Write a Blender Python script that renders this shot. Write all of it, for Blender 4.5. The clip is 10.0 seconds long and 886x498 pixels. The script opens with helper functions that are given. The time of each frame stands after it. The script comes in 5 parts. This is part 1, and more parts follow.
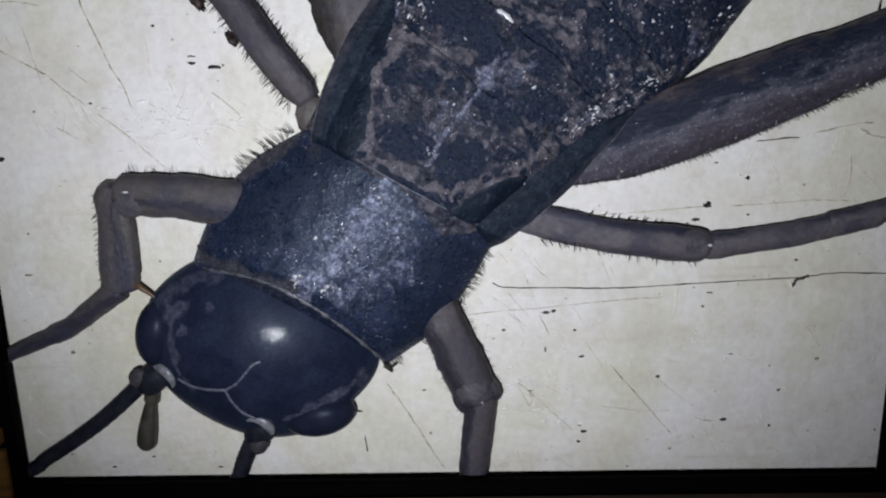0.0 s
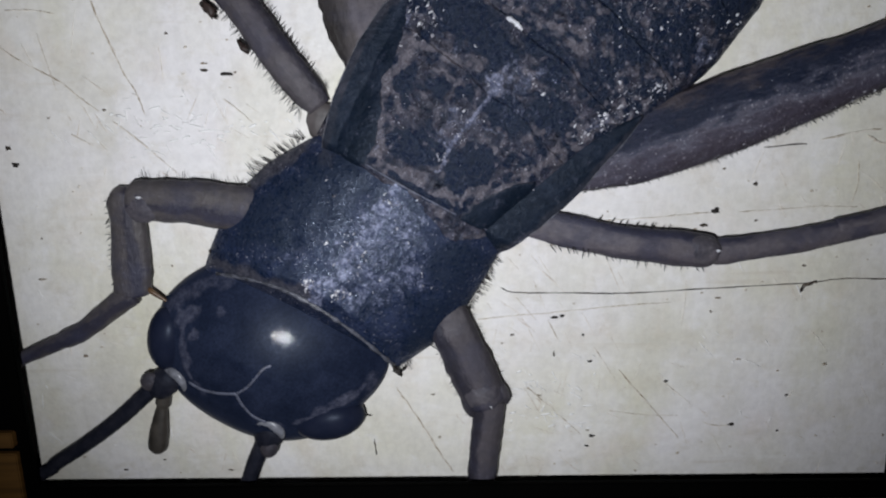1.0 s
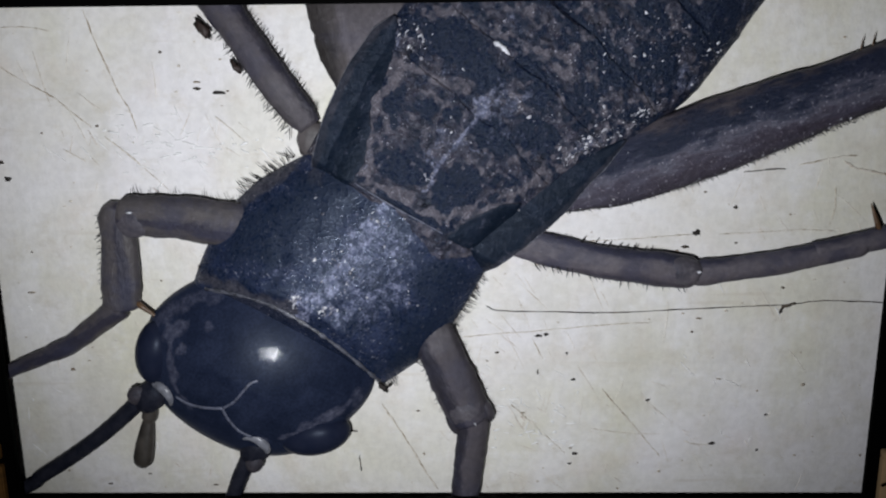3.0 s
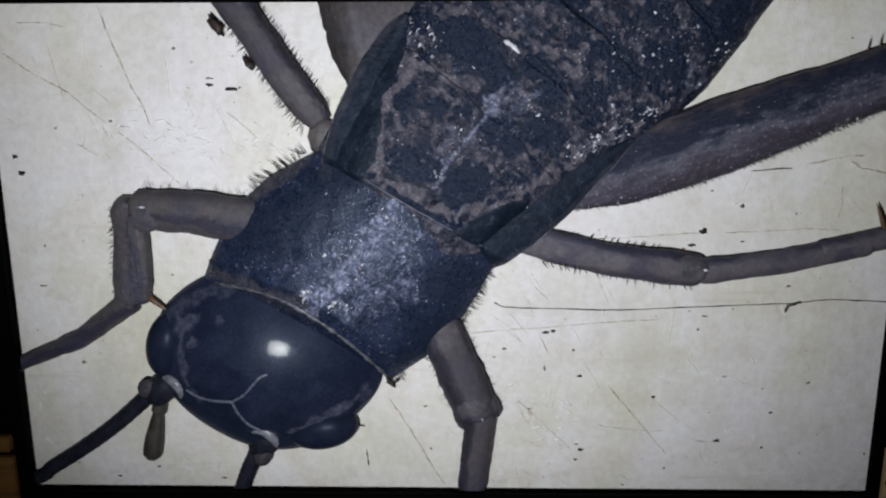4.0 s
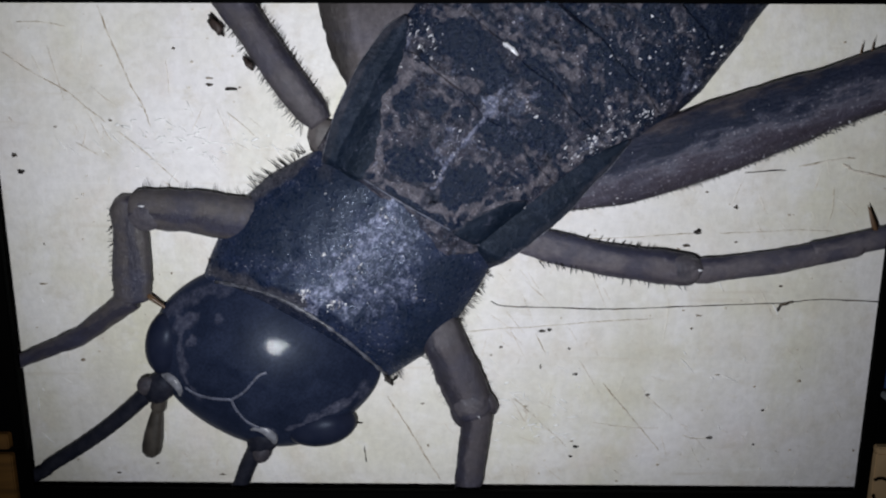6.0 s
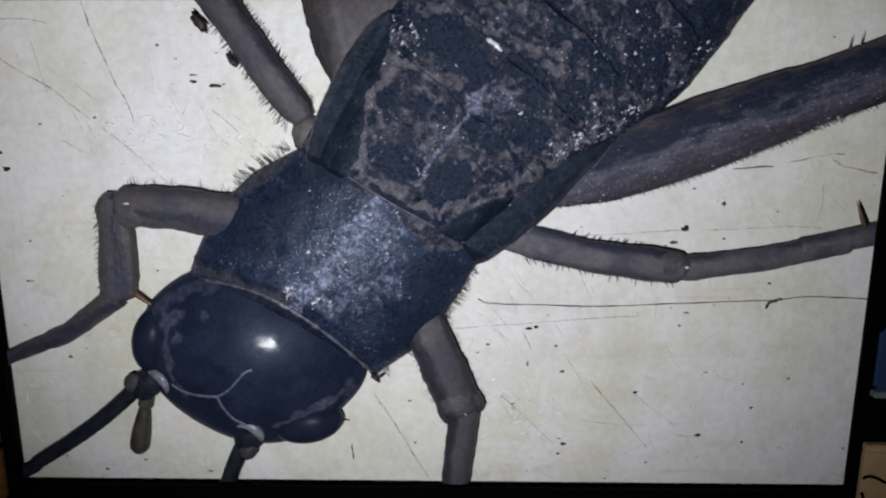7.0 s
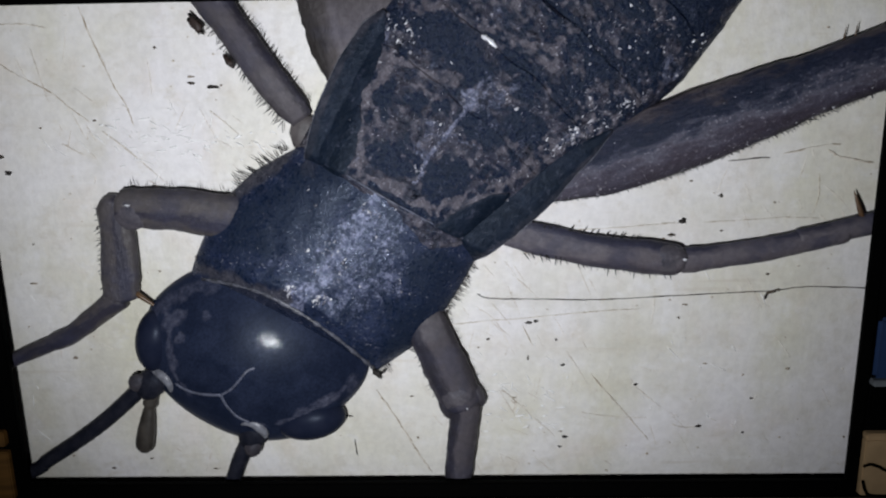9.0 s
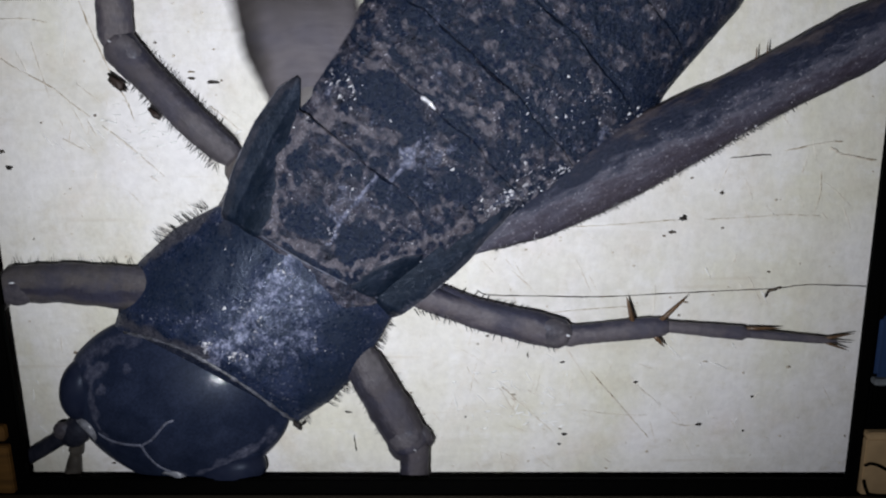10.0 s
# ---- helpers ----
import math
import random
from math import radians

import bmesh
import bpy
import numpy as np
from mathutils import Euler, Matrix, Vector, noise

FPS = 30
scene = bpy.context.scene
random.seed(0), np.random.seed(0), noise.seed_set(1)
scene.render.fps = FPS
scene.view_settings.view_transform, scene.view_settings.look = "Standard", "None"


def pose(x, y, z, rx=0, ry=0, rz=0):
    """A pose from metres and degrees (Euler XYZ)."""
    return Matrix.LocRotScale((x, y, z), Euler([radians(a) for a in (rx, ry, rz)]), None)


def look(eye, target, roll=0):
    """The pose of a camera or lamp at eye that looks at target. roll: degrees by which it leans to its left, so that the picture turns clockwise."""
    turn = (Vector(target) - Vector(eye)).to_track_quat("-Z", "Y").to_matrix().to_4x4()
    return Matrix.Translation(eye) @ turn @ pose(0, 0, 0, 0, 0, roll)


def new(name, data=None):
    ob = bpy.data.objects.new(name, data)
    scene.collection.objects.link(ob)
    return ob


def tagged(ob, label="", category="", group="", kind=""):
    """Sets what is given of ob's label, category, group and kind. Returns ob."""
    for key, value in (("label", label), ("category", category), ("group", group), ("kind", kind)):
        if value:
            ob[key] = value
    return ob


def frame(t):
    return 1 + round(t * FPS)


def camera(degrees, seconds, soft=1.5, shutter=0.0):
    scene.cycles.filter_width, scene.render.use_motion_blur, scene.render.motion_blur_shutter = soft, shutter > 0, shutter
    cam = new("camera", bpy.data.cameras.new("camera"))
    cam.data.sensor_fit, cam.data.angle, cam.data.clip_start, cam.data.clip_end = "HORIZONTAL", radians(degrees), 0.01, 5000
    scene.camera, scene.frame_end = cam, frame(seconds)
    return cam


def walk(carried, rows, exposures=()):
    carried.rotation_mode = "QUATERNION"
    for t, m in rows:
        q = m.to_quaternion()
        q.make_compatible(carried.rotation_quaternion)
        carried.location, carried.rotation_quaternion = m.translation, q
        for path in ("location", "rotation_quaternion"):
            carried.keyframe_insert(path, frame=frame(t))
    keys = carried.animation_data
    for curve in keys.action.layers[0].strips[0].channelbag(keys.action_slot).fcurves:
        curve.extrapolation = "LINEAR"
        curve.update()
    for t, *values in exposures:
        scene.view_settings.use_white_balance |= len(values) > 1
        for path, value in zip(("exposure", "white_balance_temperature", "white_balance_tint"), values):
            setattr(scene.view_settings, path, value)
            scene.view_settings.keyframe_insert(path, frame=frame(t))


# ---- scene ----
# ---- camera ----
cam = camera(61.5, 10.0, soft=2.15, shutter=0.5)
PATH = [
    (0, (0.0163, -0.5589, 0.323), (-0.0311, 1.3868, -0.1376), -1.40),
    (0.5, (0.0147, -0.5607, 0.3231), (-0.0346, 1.3841, -0.1407), -1.29),
    (1, (0.0131, -0.5628, 0.3252), (-0.0476, 1.3848, -0.1256), -1.41),
    (1.5, (0.0138, -0.5675, 0.3279), (-0.0213, 1.388, -0.09), -0.98),
    (2, (0.0177, -0.5653, 0.3249), (-0.0136, 1.3982, -0.0539), -0.88),
    (2.5, (0.0174, -0.5686, 0.3286), (-0.0148, 1.3896, -0.077), -0.72),
    (4, (0.0112, -0.5776, 0.3257), (-0.0287, 1.3809, -0.0779), -0.16),
    (4.5, (0.0087, -0.5821, 0.3268), (-0.0327, 1.3787, -0.0652), 0.09),
    (5, (0.0096, -0.5825, 0.3266), (-0.025, 1.3784, -0.0655), -0.01),
    (5.5, (0.0046, -0.5838, 0.3283), (-0.0088, 1.3749, -0.076), 0.12),
    (7, (0.0224, -0.5795, 0.3334), (-0.0113, 1.3721, -0.1027), 0.01),
    (7.5, (0.0341, -0.5796, 0.334), (-0.0278, 1.3685, -0.1143), -0.79),
    (8, (0.0308, -0.5754, 0.3326), (-0.0473, 1.3705, -0.123), -0.77),
    (8.5, (0.0287, -0.5805, 0.336), (-0.0385, 1.3668, -0.115), -0.82),
    (9, (0.0272, -0.5829, 0.3351), (-0.0197, 1.3655, -0.114), -1.02),
    (9.5, (0.0306, -0.5816, 0.3353), (-0.0212, 1.3652, -0.12), -0.95),
    (10, (0.0306, -0.5824, 0.3324), (-0.0274, 1.3653, -0.118), -0.85),
]
walk(cam, [(t, look(eye, target, roll)) for t, eye, target, roll in PATH], [(0.0, 0.0), (9.4, 0.0), (9.6, -0.04), (9.7, 0.0), (9.8, 0.17), (10.0, 0.18)])

# ---- world and light ----
world = bpy.data.worlds.new("dim_room")
scene.world = world
world.use_nodes = True
world.node_tree.nodes["Background"].inputs[0].default_value = (0.80, 0.88, 1.0, 1)
world.node_tree.nodes["Background"].inputs[1].default_value = 0.05


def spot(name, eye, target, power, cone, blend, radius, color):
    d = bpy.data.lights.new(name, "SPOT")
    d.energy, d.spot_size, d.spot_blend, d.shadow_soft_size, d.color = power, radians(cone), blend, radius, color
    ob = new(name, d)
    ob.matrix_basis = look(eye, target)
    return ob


# unseen spot added before the screen, in place of the pictured microscope's lamp
spot("added_screen_spot", (-0.074, -0.60, 0.222), (-0.006, 0.0, 0.340), 14.8, 106.0, 1.0, 0.011, (0.915, 0.948, 1.008))
scene.view_settings.exposure = 0.0


# ---- materials ----
def nodes_of(name):
    m = bpy.data.materials.new(name)
    m.use_nodes = True
    nt = m.node_tree
    return m, nt, nt.nodes["Principled BSDF"]


def tex(nt, kind, scale, detail=4.0, rough=0.6, coord="Object", stretch=None):
    c = nt.nodes.new("ShaderNodeTexCoord")
    t = nt.nodes.new("ShaderNodeTex" + kind)
    t.inputs["Scale"].default_value = scale
    if kind == "Noise":
        t.inputs["Detail"].default_value, t.inputs["Roughness"].default_value = detail, rough
    if stretch:
        mp = nt.nodes.new("ShaderNodeMapping")
        mp.inputs["Scale"].default_value = stretch
        nt.links.new(c.outputs[coord], mp.inputs[0])
        nt.links.new(mp.outputs[0], t.inputs["Vector"])
    else:
        nt.links.new(c.outputs[coord], t.inputs["Vector"])
    return t


def ramp(nt, source, stops):
    r = nt.nodes.new("ShaderNodeValToRGB")
    e = r.color_ramp.elements
    for n, (p, c) in enumerate(stops):
        el = e[n] if n < 2 else e.new(p)
        el.position = p
        el.color = (*c, 1) if isinstance(c, tuple) else (c, c, c, 1)
    nt.links.new(source, r.inputs[0])
    return r.outputs[0]


def mix(nt, factor, a, b, how="MIX"):
    m = nt.nodes.new("ShaderNodeMix")
    m.data_type, m.blend_type = "RGBA", how
    for socket, value in ((m.inputs[0], factor), (m.inputs[6], a), (m.inputs[7], b)):
        if isinstance(value, tuple):
            socket.default_value = (*value, 1)
        elif isinstance(value, (int, float)):
            socket.default_value = value
        else:
            nt.links.new(value, socket)
    return m.outputs[2]


def bump(nt, shader, source, strength, distance):
    b = nt.nodes.new("ShaderNodeBump")
    b.inputs["Strength"].default_value, b.inputs["Distance"].default_value = strength, distance
    nt.links.new(source, b.inputs["Height"])
    if shader.inputs["Normal"].links:
        nt.links.new(shader.inputs["Normal"].links[0].from_socket, b.inputs["Normal"])
    nt.links.new(b.outputs[0], shader.inputs["Normal"])


def chitin(name, dark, pale, low, high, scale, rough, grain, flecks=0.0, stretch=None, shade=0.45, spec=0.25):
    """Insect cuticle: dark and pale blotches, a fine grain, and small pale flecks in clusters."""
    m, nt, s = nodes_of(name)
    big = tex(nt, "Noise", scale, 6.0, 0.66, stretch=stretch)
    color = ramp(nt, big.outputs["Fac"], [(low, dark), (high, pale)])
    fine = tex(nt, "Noise", 230.0, 3.0, 0.6)
    color = mix(nt, shade, color, ramp(nt, fine.outputs["Fac"], [(0.30, 0.35), (0.70, 1.0)]), "MULTIPLY")
    if flecks:
        fl = tex(nt, "Noise", 210.0, 2.0, 0.5)
        where = tex(nt, "Noise", 24.0, 2.0, 0.5)
        spots = mix(nt, 1.0, ramp(nt, fl.outputs["Fac"], [(0.61, 0.0), (0.70, flecks)]), ramp(nt, where.outputs["Fac"], [(0.45, 0.05), (0.62, 1.0)]), "MULTIPLY")
        color = mix(nt, spots, color, (0.50, 0.47, 0.50))
    nt.links.new(color, s.inputs["Base Color"])
    nt.links.new(ramp(nt, fine.outputs["Fac"], [(0.3, rough + 0.32 * shade), (0.7, max(0.08, rough - 0.2 * shade))]), s.inputs["Roughness"])
    s.inputs["Specular IOR Level"].default_value = spec
    s.inputs["Specular Tint"].default_value = (0.72, 0.82, 1.0, 1)
    bump(nt, s, tex(nt, "Noise", 300.0, 3.0, 0.65).outputs["Fac"], grain, 0.0016)
    bump(nt, s, big.outputs["Fac"], grain * 0.6, 0.004)
    return m


def banded(name, stops, half, rough, grain, amp=0.75, scale=66.0, flecks=0.0, tint=0.5, tip=None):
    """Leg cuticle whose colour runs in uneven bands along the limb; stops go from one side to the other."""
    m, nt, s = nodes_of(name)
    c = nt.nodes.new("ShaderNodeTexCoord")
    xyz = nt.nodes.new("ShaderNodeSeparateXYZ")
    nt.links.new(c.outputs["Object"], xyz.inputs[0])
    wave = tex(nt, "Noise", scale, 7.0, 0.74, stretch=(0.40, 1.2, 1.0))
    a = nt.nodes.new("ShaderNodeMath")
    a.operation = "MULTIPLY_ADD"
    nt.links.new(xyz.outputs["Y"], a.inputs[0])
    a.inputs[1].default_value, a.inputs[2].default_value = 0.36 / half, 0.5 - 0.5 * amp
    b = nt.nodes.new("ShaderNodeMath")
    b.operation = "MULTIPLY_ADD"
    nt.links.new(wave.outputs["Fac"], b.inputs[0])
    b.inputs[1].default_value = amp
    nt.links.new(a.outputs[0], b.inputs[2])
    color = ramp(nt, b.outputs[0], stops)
    bruise = tex(nt, "Noise", 31.0, 5.0, 0.65)
    color = mix(nt, ramp(nt, bruise.outputs["Fac"], [(0.48, 0.0), (0.66, tint)]), color, (0.046, 0.048, 0.084))
    if flecks:
        dots = tex(nt, "Noise", 420.0, 4.0, 0.7)
        zone = ramp(nt, b.outputs[0], [(0.18, 0.3), (0.42, 1.0), (0.52, 0.9), (0.60, 0.05)])
        color = mix(nt, mix(nt, 1.0, ramp(nt, dots.outputs["Fac"], [(0.60, 0.0), (0.68, flecks)]), zone, "MULTIPLY"), color, (0.48, 0.46, 0.52))
    if tip:
        far = nt.nodes.new("ShaderNodeMath")
        far.operation = "MULTIPLY_ADD"
        nt.links.new(wave.outputs["Fac"], far.inputs[0])
        far.inputs[1].default_value = 0.05
        nt.links.new(xyz.outputs["X"], far.inputs[2])
        color = mix(nt, ramp(nt, far.outputs[0], [(tip[0], 0.0), (tip[1], 1.0)]), color, tip[2])
    fine = tex(nt, "Noise", 200.0, 4.0, 0.6)
    color = mix(nt, 0.45, color, ramp(nt, fine.outputs["Fac"], [(0.30, 0.45), (0.70, 1.0)]), "MULTIPLY")
    nt.links.new(color, s.inputs["Base Color"])
    nt.links.new(ramp(nt, fine.outputs["Fac"], [(0.3, rough + 0.15), (0.7, rough - 0.08)]), s.inputs["Roughness"])
    s.inputs["Specular IOR Level"].default_value = 0.25
    bump(nt, s, wave.outputs["Fac"], grain, 0.004)
    bump(nt, s, fine.outputs["Fac"], grain, 0.0014)
    return m


def plain(name, color, rough, vary=0.25, scale=40.0, grain=0.15, metal=0.0, stretch=None, spec=0.5):
    m, nt, s = nodes_of(name)
    n = tex(nt, "Noise", scale, 5.0, 0.6, stretch=stretch)
    nt.links.new(ramp(nt, n.outputs["Fac"], [(0.3, tuple(c * (1 - vary) for c in color)), (0.7, tuple(c * (1 + vary) for c in color))]), s.inputs["Base Color"])
    s.inputs["Roughness"].default_value, s.inputs["Metallic"].default_value = rough, metal
    s.inputs["Specular IOR Level"].default_value = spec
    bump(nt, s, n.outputs["Fac"], grain, 0.001)
    return m


def cream_surface():
    """Cream worn plastic with soft tan and olive stains, smears and fine lines."""
    m, nt, s = nodes_of("cream_surface")
    wide = tex(nt, "Noise", 4.5, 4.0, 0.55)
    color = ramp(nt, wide.outputs["Fac"], [(0.40, (0.745, 0.718, 0.618)), (0.58, (0.812, 0.785, 0.785))])
    stain = tex(nt, "Noise", 22.0, 6.0, 0.66)
    color = mix(nt, ramp(nt, stain.outputs["Fac"], [(0.52, 0.0), (0.72, 0.42)]), color, (0.66, 0.57, 0.47))
    olive = tex(nt, "Noise", 8.0, 6.0, 0.62, stretch=(1.4, 1.0, 0.7))
    color = mix(nt, ramp(nt, olive.outputs["Fac"], [(0.52, 0.0), (0.68, 0.46)]), color, (0.66, 0.64, 0.49))
    rose = tex(nt, "Noise", 13.0, 4.0, 0.6)
    color = mix(nt, ramp(nt, rose.outputs["Fac"], [(0.56, 0.0), (0.72, 0.30)]), color, (0.80, 0.70, 0.66))
    cloud = tex(nt, "Noise", 17.0, 5.0, 0.62, stretch=(1.0, 1.0, 0.6))
    color = mix(nt, ramp(nt, cloud.outputs["Fac"], [(0.50, 0.0), (0.64, 0.60)]), color, (0.855, 0.835, 0.83))
    color = mix(nt, ramp(nt, cloud.outputs["Fac"], [(0.36, 0.50), (0.48, 0.0)]), color, (0.66, 0.635, 0.57))
    patchy = tex(nt, "Noise", 34.0, 7.0, 0.72, stretch=(1.0, 1.0, 1.3))
    color = mix(nt, ramp(nt, patchy.outputs["Fac"], [(0.54, 0.0), (0.70, 0.55)]), color, (0.60, 0.55, 0.45))
    color = mix(nt, ramp(nt, patchy.outputs["Fac"], [(0.32, 0.55), (0.46, 0.0)]), color, (0.87, 0.855, 0.86))
    smudge = tex(nt, "Noise", 11.0, 8.0, 0.70, stretch=(0.55, 1.0, 1.5))
    smudge.inputs["Vector"].links[0].from_node.inputs["Rotation"].default_value = (0, -0.8, 0)
    color = mix(nt, ramp(nt, smudge.outputs["Fac"], [(0.55, 0.0), (0.68, 0.34)]), color, (0.58, 0.545, 0.43))
    grain = tex(nt, "Noise", 150.0, 4.0, 0.65)
    color = mix(nt, 0.28, color, ramp(nt, grain.outputs["Fac"], [(0.34, 0.72), (0.60, 1.06)]), "MULTIPLY")
    for turn, scale, tone in ((0.55, 46.0, (0.92, 0.91, 0.90)), (-0.9, 38.0, (0.92, 0.91, 0.90)), (0.5, 60.0, (0.55, 0.48, 0.38)), (-0.75, 75.0, (0.55, 0.48, 0.38))):
        lines = tex(nt, "Noise", scale, 3.0, 0.6, stretch=(0.10, 1.0, 1.5))
        lines.inputs["Vector"].links[0].from_node.inputs["Rotation"].default_value = (0, turn, 0)
        color = mix(nt, ramp(nt, lines.outputs["Fac"], [(0.64, 0.0), (0.74, 0.30)]), color, tone)
    nt.links.new(color, s.inputs["Base Color"])
    s.inputs["Roughness"].default_value = 0.45
    s.inputs["Specular IOR Level"].default_value = 0.3
    bump(nt, s, stain.outputs["Fac"], 0.4, 0.004)
    bump(nt, s, cloud.outputs["Fac"], 0.4, 0.003)
    bump(nt, s, grain.outputs["Fac"], 0.25, 0.0012)
    return m


def scratch_line(name, dark, pale, low, high):
    """A scratch that fades in and out of the surface's own colour."""
    m, nt, s = nodes_of(name)
    n = tex(nt, "Noise", 95.0, 5.0, 0.7)
    nt.links.new(ramp(nt, n.outputs["Fac"], [(low, dark), (high, pale)]), s.inputs["Base Color"])
    s.inputs["Roughness"].default_value = 0.7
    return m


def pigmented(name, skin, dark, pale, worn, rough=0.45, gloss=0.2, spec=0.28, relief=0.5, speckle=300.0, edge=0.16, mottle=0.5, coat=0.0, fleck=0.0):
    """Cuticle whose pigment layers come with the mesh: dark spots, pale skin and worn grey-blue scale that also carries
    painted sheen, each broken up by grain.
    skin, dark, pale and worn are pairs of colours for the layer's own mottling."""
    m, nt, s = nodes_of(name)
    att = nt.nodes.new("ShaderNodeAttribute")
    att.attribute_name = "pigment"
    layers = nt.nodes.new("ShaderNodeSeparateColor")
    nt.links.new(att.outputs["Color"], layers.inputs[0])
    rag = tex(nt, "Noise", 160.0, 5.0, 0.72)
    grit = tex(nt, "Noise", speckle, 3.0, 0.65)
    cloud = tex(nt, "Noise", 38.0, 6.0, 0.68)
    pits = tex(nt, "Noise", 520.0, 2.0, 0.6)

    def layer(source, amount, noise_out, lo, hi):
        a = nt.nodes.new("ShaderNodeMath")
        a.operation = "MULTIPLY_ADD"
        nt.links.new(noise_out, a.inputs[0])
        a.inputs[1].default_value, a.inputs[2].default_value = amount, -0.5 * amount
        b = nt.nodes.new("ShaderNodeMath")
        b.operation = "ADD"
        nt.links.new(source, b.inputs[0])
        nt.links.new(a.outputs[0], b.inputs[1])
        return ramp(nt, b.outputs[0], [(lo, 0.0), (hi, 1.0)])

    def tones(pair, noise_out, lo=0.36, hi=0.66):
        return ramp(nt, noise_out, [(lo, pair[0]), (hi, pair[1])])

    color = tones(skin, cloud.outputs["Fac"], 0.40, 0.62)
    color = mix(nt, mottle, color, ramp(nt, rag.outputs["Fac"], [(0.36, 0.42), (0.62, 1.25)]), "MULTIPLY")
    color = mix(nt, layer(layers.outputs[1], 0.55, rag.outputs["Fac"], 0.5 - edge, 0.5 + edge), color, tones(pale, rag.outputs["Fac"]))
    darkness = layer(layers.outputs[0], 0.70, rag.outputs["Fac"], 0.5 - edge, 0.5 + edge)
    color = mix(nt, darkness, color, tones(dark, grit.outputs["Fac"]))
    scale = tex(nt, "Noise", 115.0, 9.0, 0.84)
    wear_and_sheen = layer(layers.outputs[2], 2.2, scale.outputs["Fac"], 0.44, 0.74)
    color = mix(nt, wear_and_sheen, color, tones(worn, tex(nt, "Noise", 260.0, 4.0, 0.75).outputs["Fac"], 0.42, 0.66))
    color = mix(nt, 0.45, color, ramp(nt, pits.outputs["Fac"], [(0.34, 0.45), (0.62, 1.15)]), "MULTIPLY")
    # specular glints are put into the base colour as pale flecks
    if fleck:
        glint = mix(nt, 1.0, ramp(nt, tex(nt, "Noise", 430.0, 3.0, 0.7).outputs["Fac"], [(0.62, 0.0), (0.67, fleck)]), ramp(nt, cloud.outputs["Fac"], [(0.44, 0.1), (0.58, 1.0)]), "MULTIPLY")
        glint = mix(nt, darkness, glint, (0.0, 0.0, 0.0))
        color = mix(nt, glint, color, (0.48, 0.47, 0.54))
    nt.links.new(color, s.inputs["Base Color"])
    nt.links.new(ramp(nt, grit.outputs["Fac"], [(0.44, rough), (0.62, gloss)]), s.inputs["Roughness"])
    s.inputs["Specular IOR Level"].default_value = spec
    s.inputs["Specular Tint"].default_value = (0.72, 0.82, 1.0, 1)
    if coat:
        s.inputs["Coat Weight"].default_value, s.inputs["Coat Roughness"].default_value = coat, 0.055
        worn_coat = nt.nodes.new("ShaderNodeBump")
        worn_coat.inputs["Strength"].default_value, worn_coat.inputs["Distance"].default_value = 0.16, 0.0008
        nt.links.new(tex(nt, "Noise", 190.0, 4.0, 0.7).outputs["Fac"], worn_coat.inputs["Height"])
        nt.links.new(worn_coat.outputs[0], s.inputs["Coat Normal"])
    if relief:
        bump(nt, s, rag.outputs["Fac"], relief, 0.004)
        bump(nt, s, grit.outputs["Fac"], relief, 0.0018)
    return m


def dirt_grain():
    """Specks from faint tan to black, each of its own tone."""
    m, nt, s = nodes_of("dirt_grain")
    info = nt.nodes.new("ShaderNodeObjectInfo")
    tone = ramp(nt, info.outputs["Random"], [(0.0, (0.040, 0.030, 0.022)), (0.35, (0.12, 0.09, 0.062)), (0.65, (0.28, 0.22, 0.16)), (1.0, (0.50, 0.43, 0.34))])
    grain = tex(nt, "Noise", 300.0, 3.0, 0.6)
    nt.links.new(mix(nt, 0.5, tone, ramp(nt, grain.outputs["Fac"], [(0.3, 0.4), (0.7, 1.0)]), "MULTIPLY"), s.inputs["Base Color"])
    s.inputs["Roughness"].default_value = 0.8
    bump(nt, s, grain.outputs["Fac"], 0.4, 0.001)
    return m


def glint_crust_grain():
    """Crust grains and stand-ins for glints, from dull grey to glassy white, each of its own tone."""
    m, nt, s = nodes_of("pale_glint_crust")
    geo = nt.nodes.new("ShaderNodeNewGeometry")
    nt.links.new(ramp(nt, geo.outputs["Random Per Island"], [(0.0, (0.10, 0.10, 0.125)), (0.35, (0.24, 0.235, 0.27)), (0.65, (0.48, 0.475, 0.52)), (1.0, (0.82, 0.82, 0.86))]), s.inputs["Base Color"])
    s.inputs["Roughness"].default_value = 0.22
    bump(nt, s, tex(nt, "Noise", 400.0, 3.0, 0.6).outputs["Fac"], 0.5, 0.001)
    return m


CREAM = cream_surface()
BLUEBLACK = ((0.0040, 0.0080, 0.0200), (0.0130, 0.0200, 0.0450))
HEAD = pigmented("glossy_head", ((0.0120, 0.0172, 0.0360), (0.0205, 0.0275, 0.0540)), ((0.0100, 0.0145, 0.0320), (0.0160, 0.0215, 0.0440)), ((0.052, 0.057, 0.092), (0.125, 0.128, 0.175)), ((0.040, 0.050, 0.085), (0.080, 0.092, 0.135)), 0.36, 0.30, 0.05, 0.02, edge=0.36, mottle=0.12, coat=0.06)
EYE = chitin("eye_black", (0.0120, 0.0160, 0.0340), (0.0200, 0.0240, 0.0440), 0.4, 0.7, 40.0, 0.34, 0.03, shade=0.2, spec=0.08)
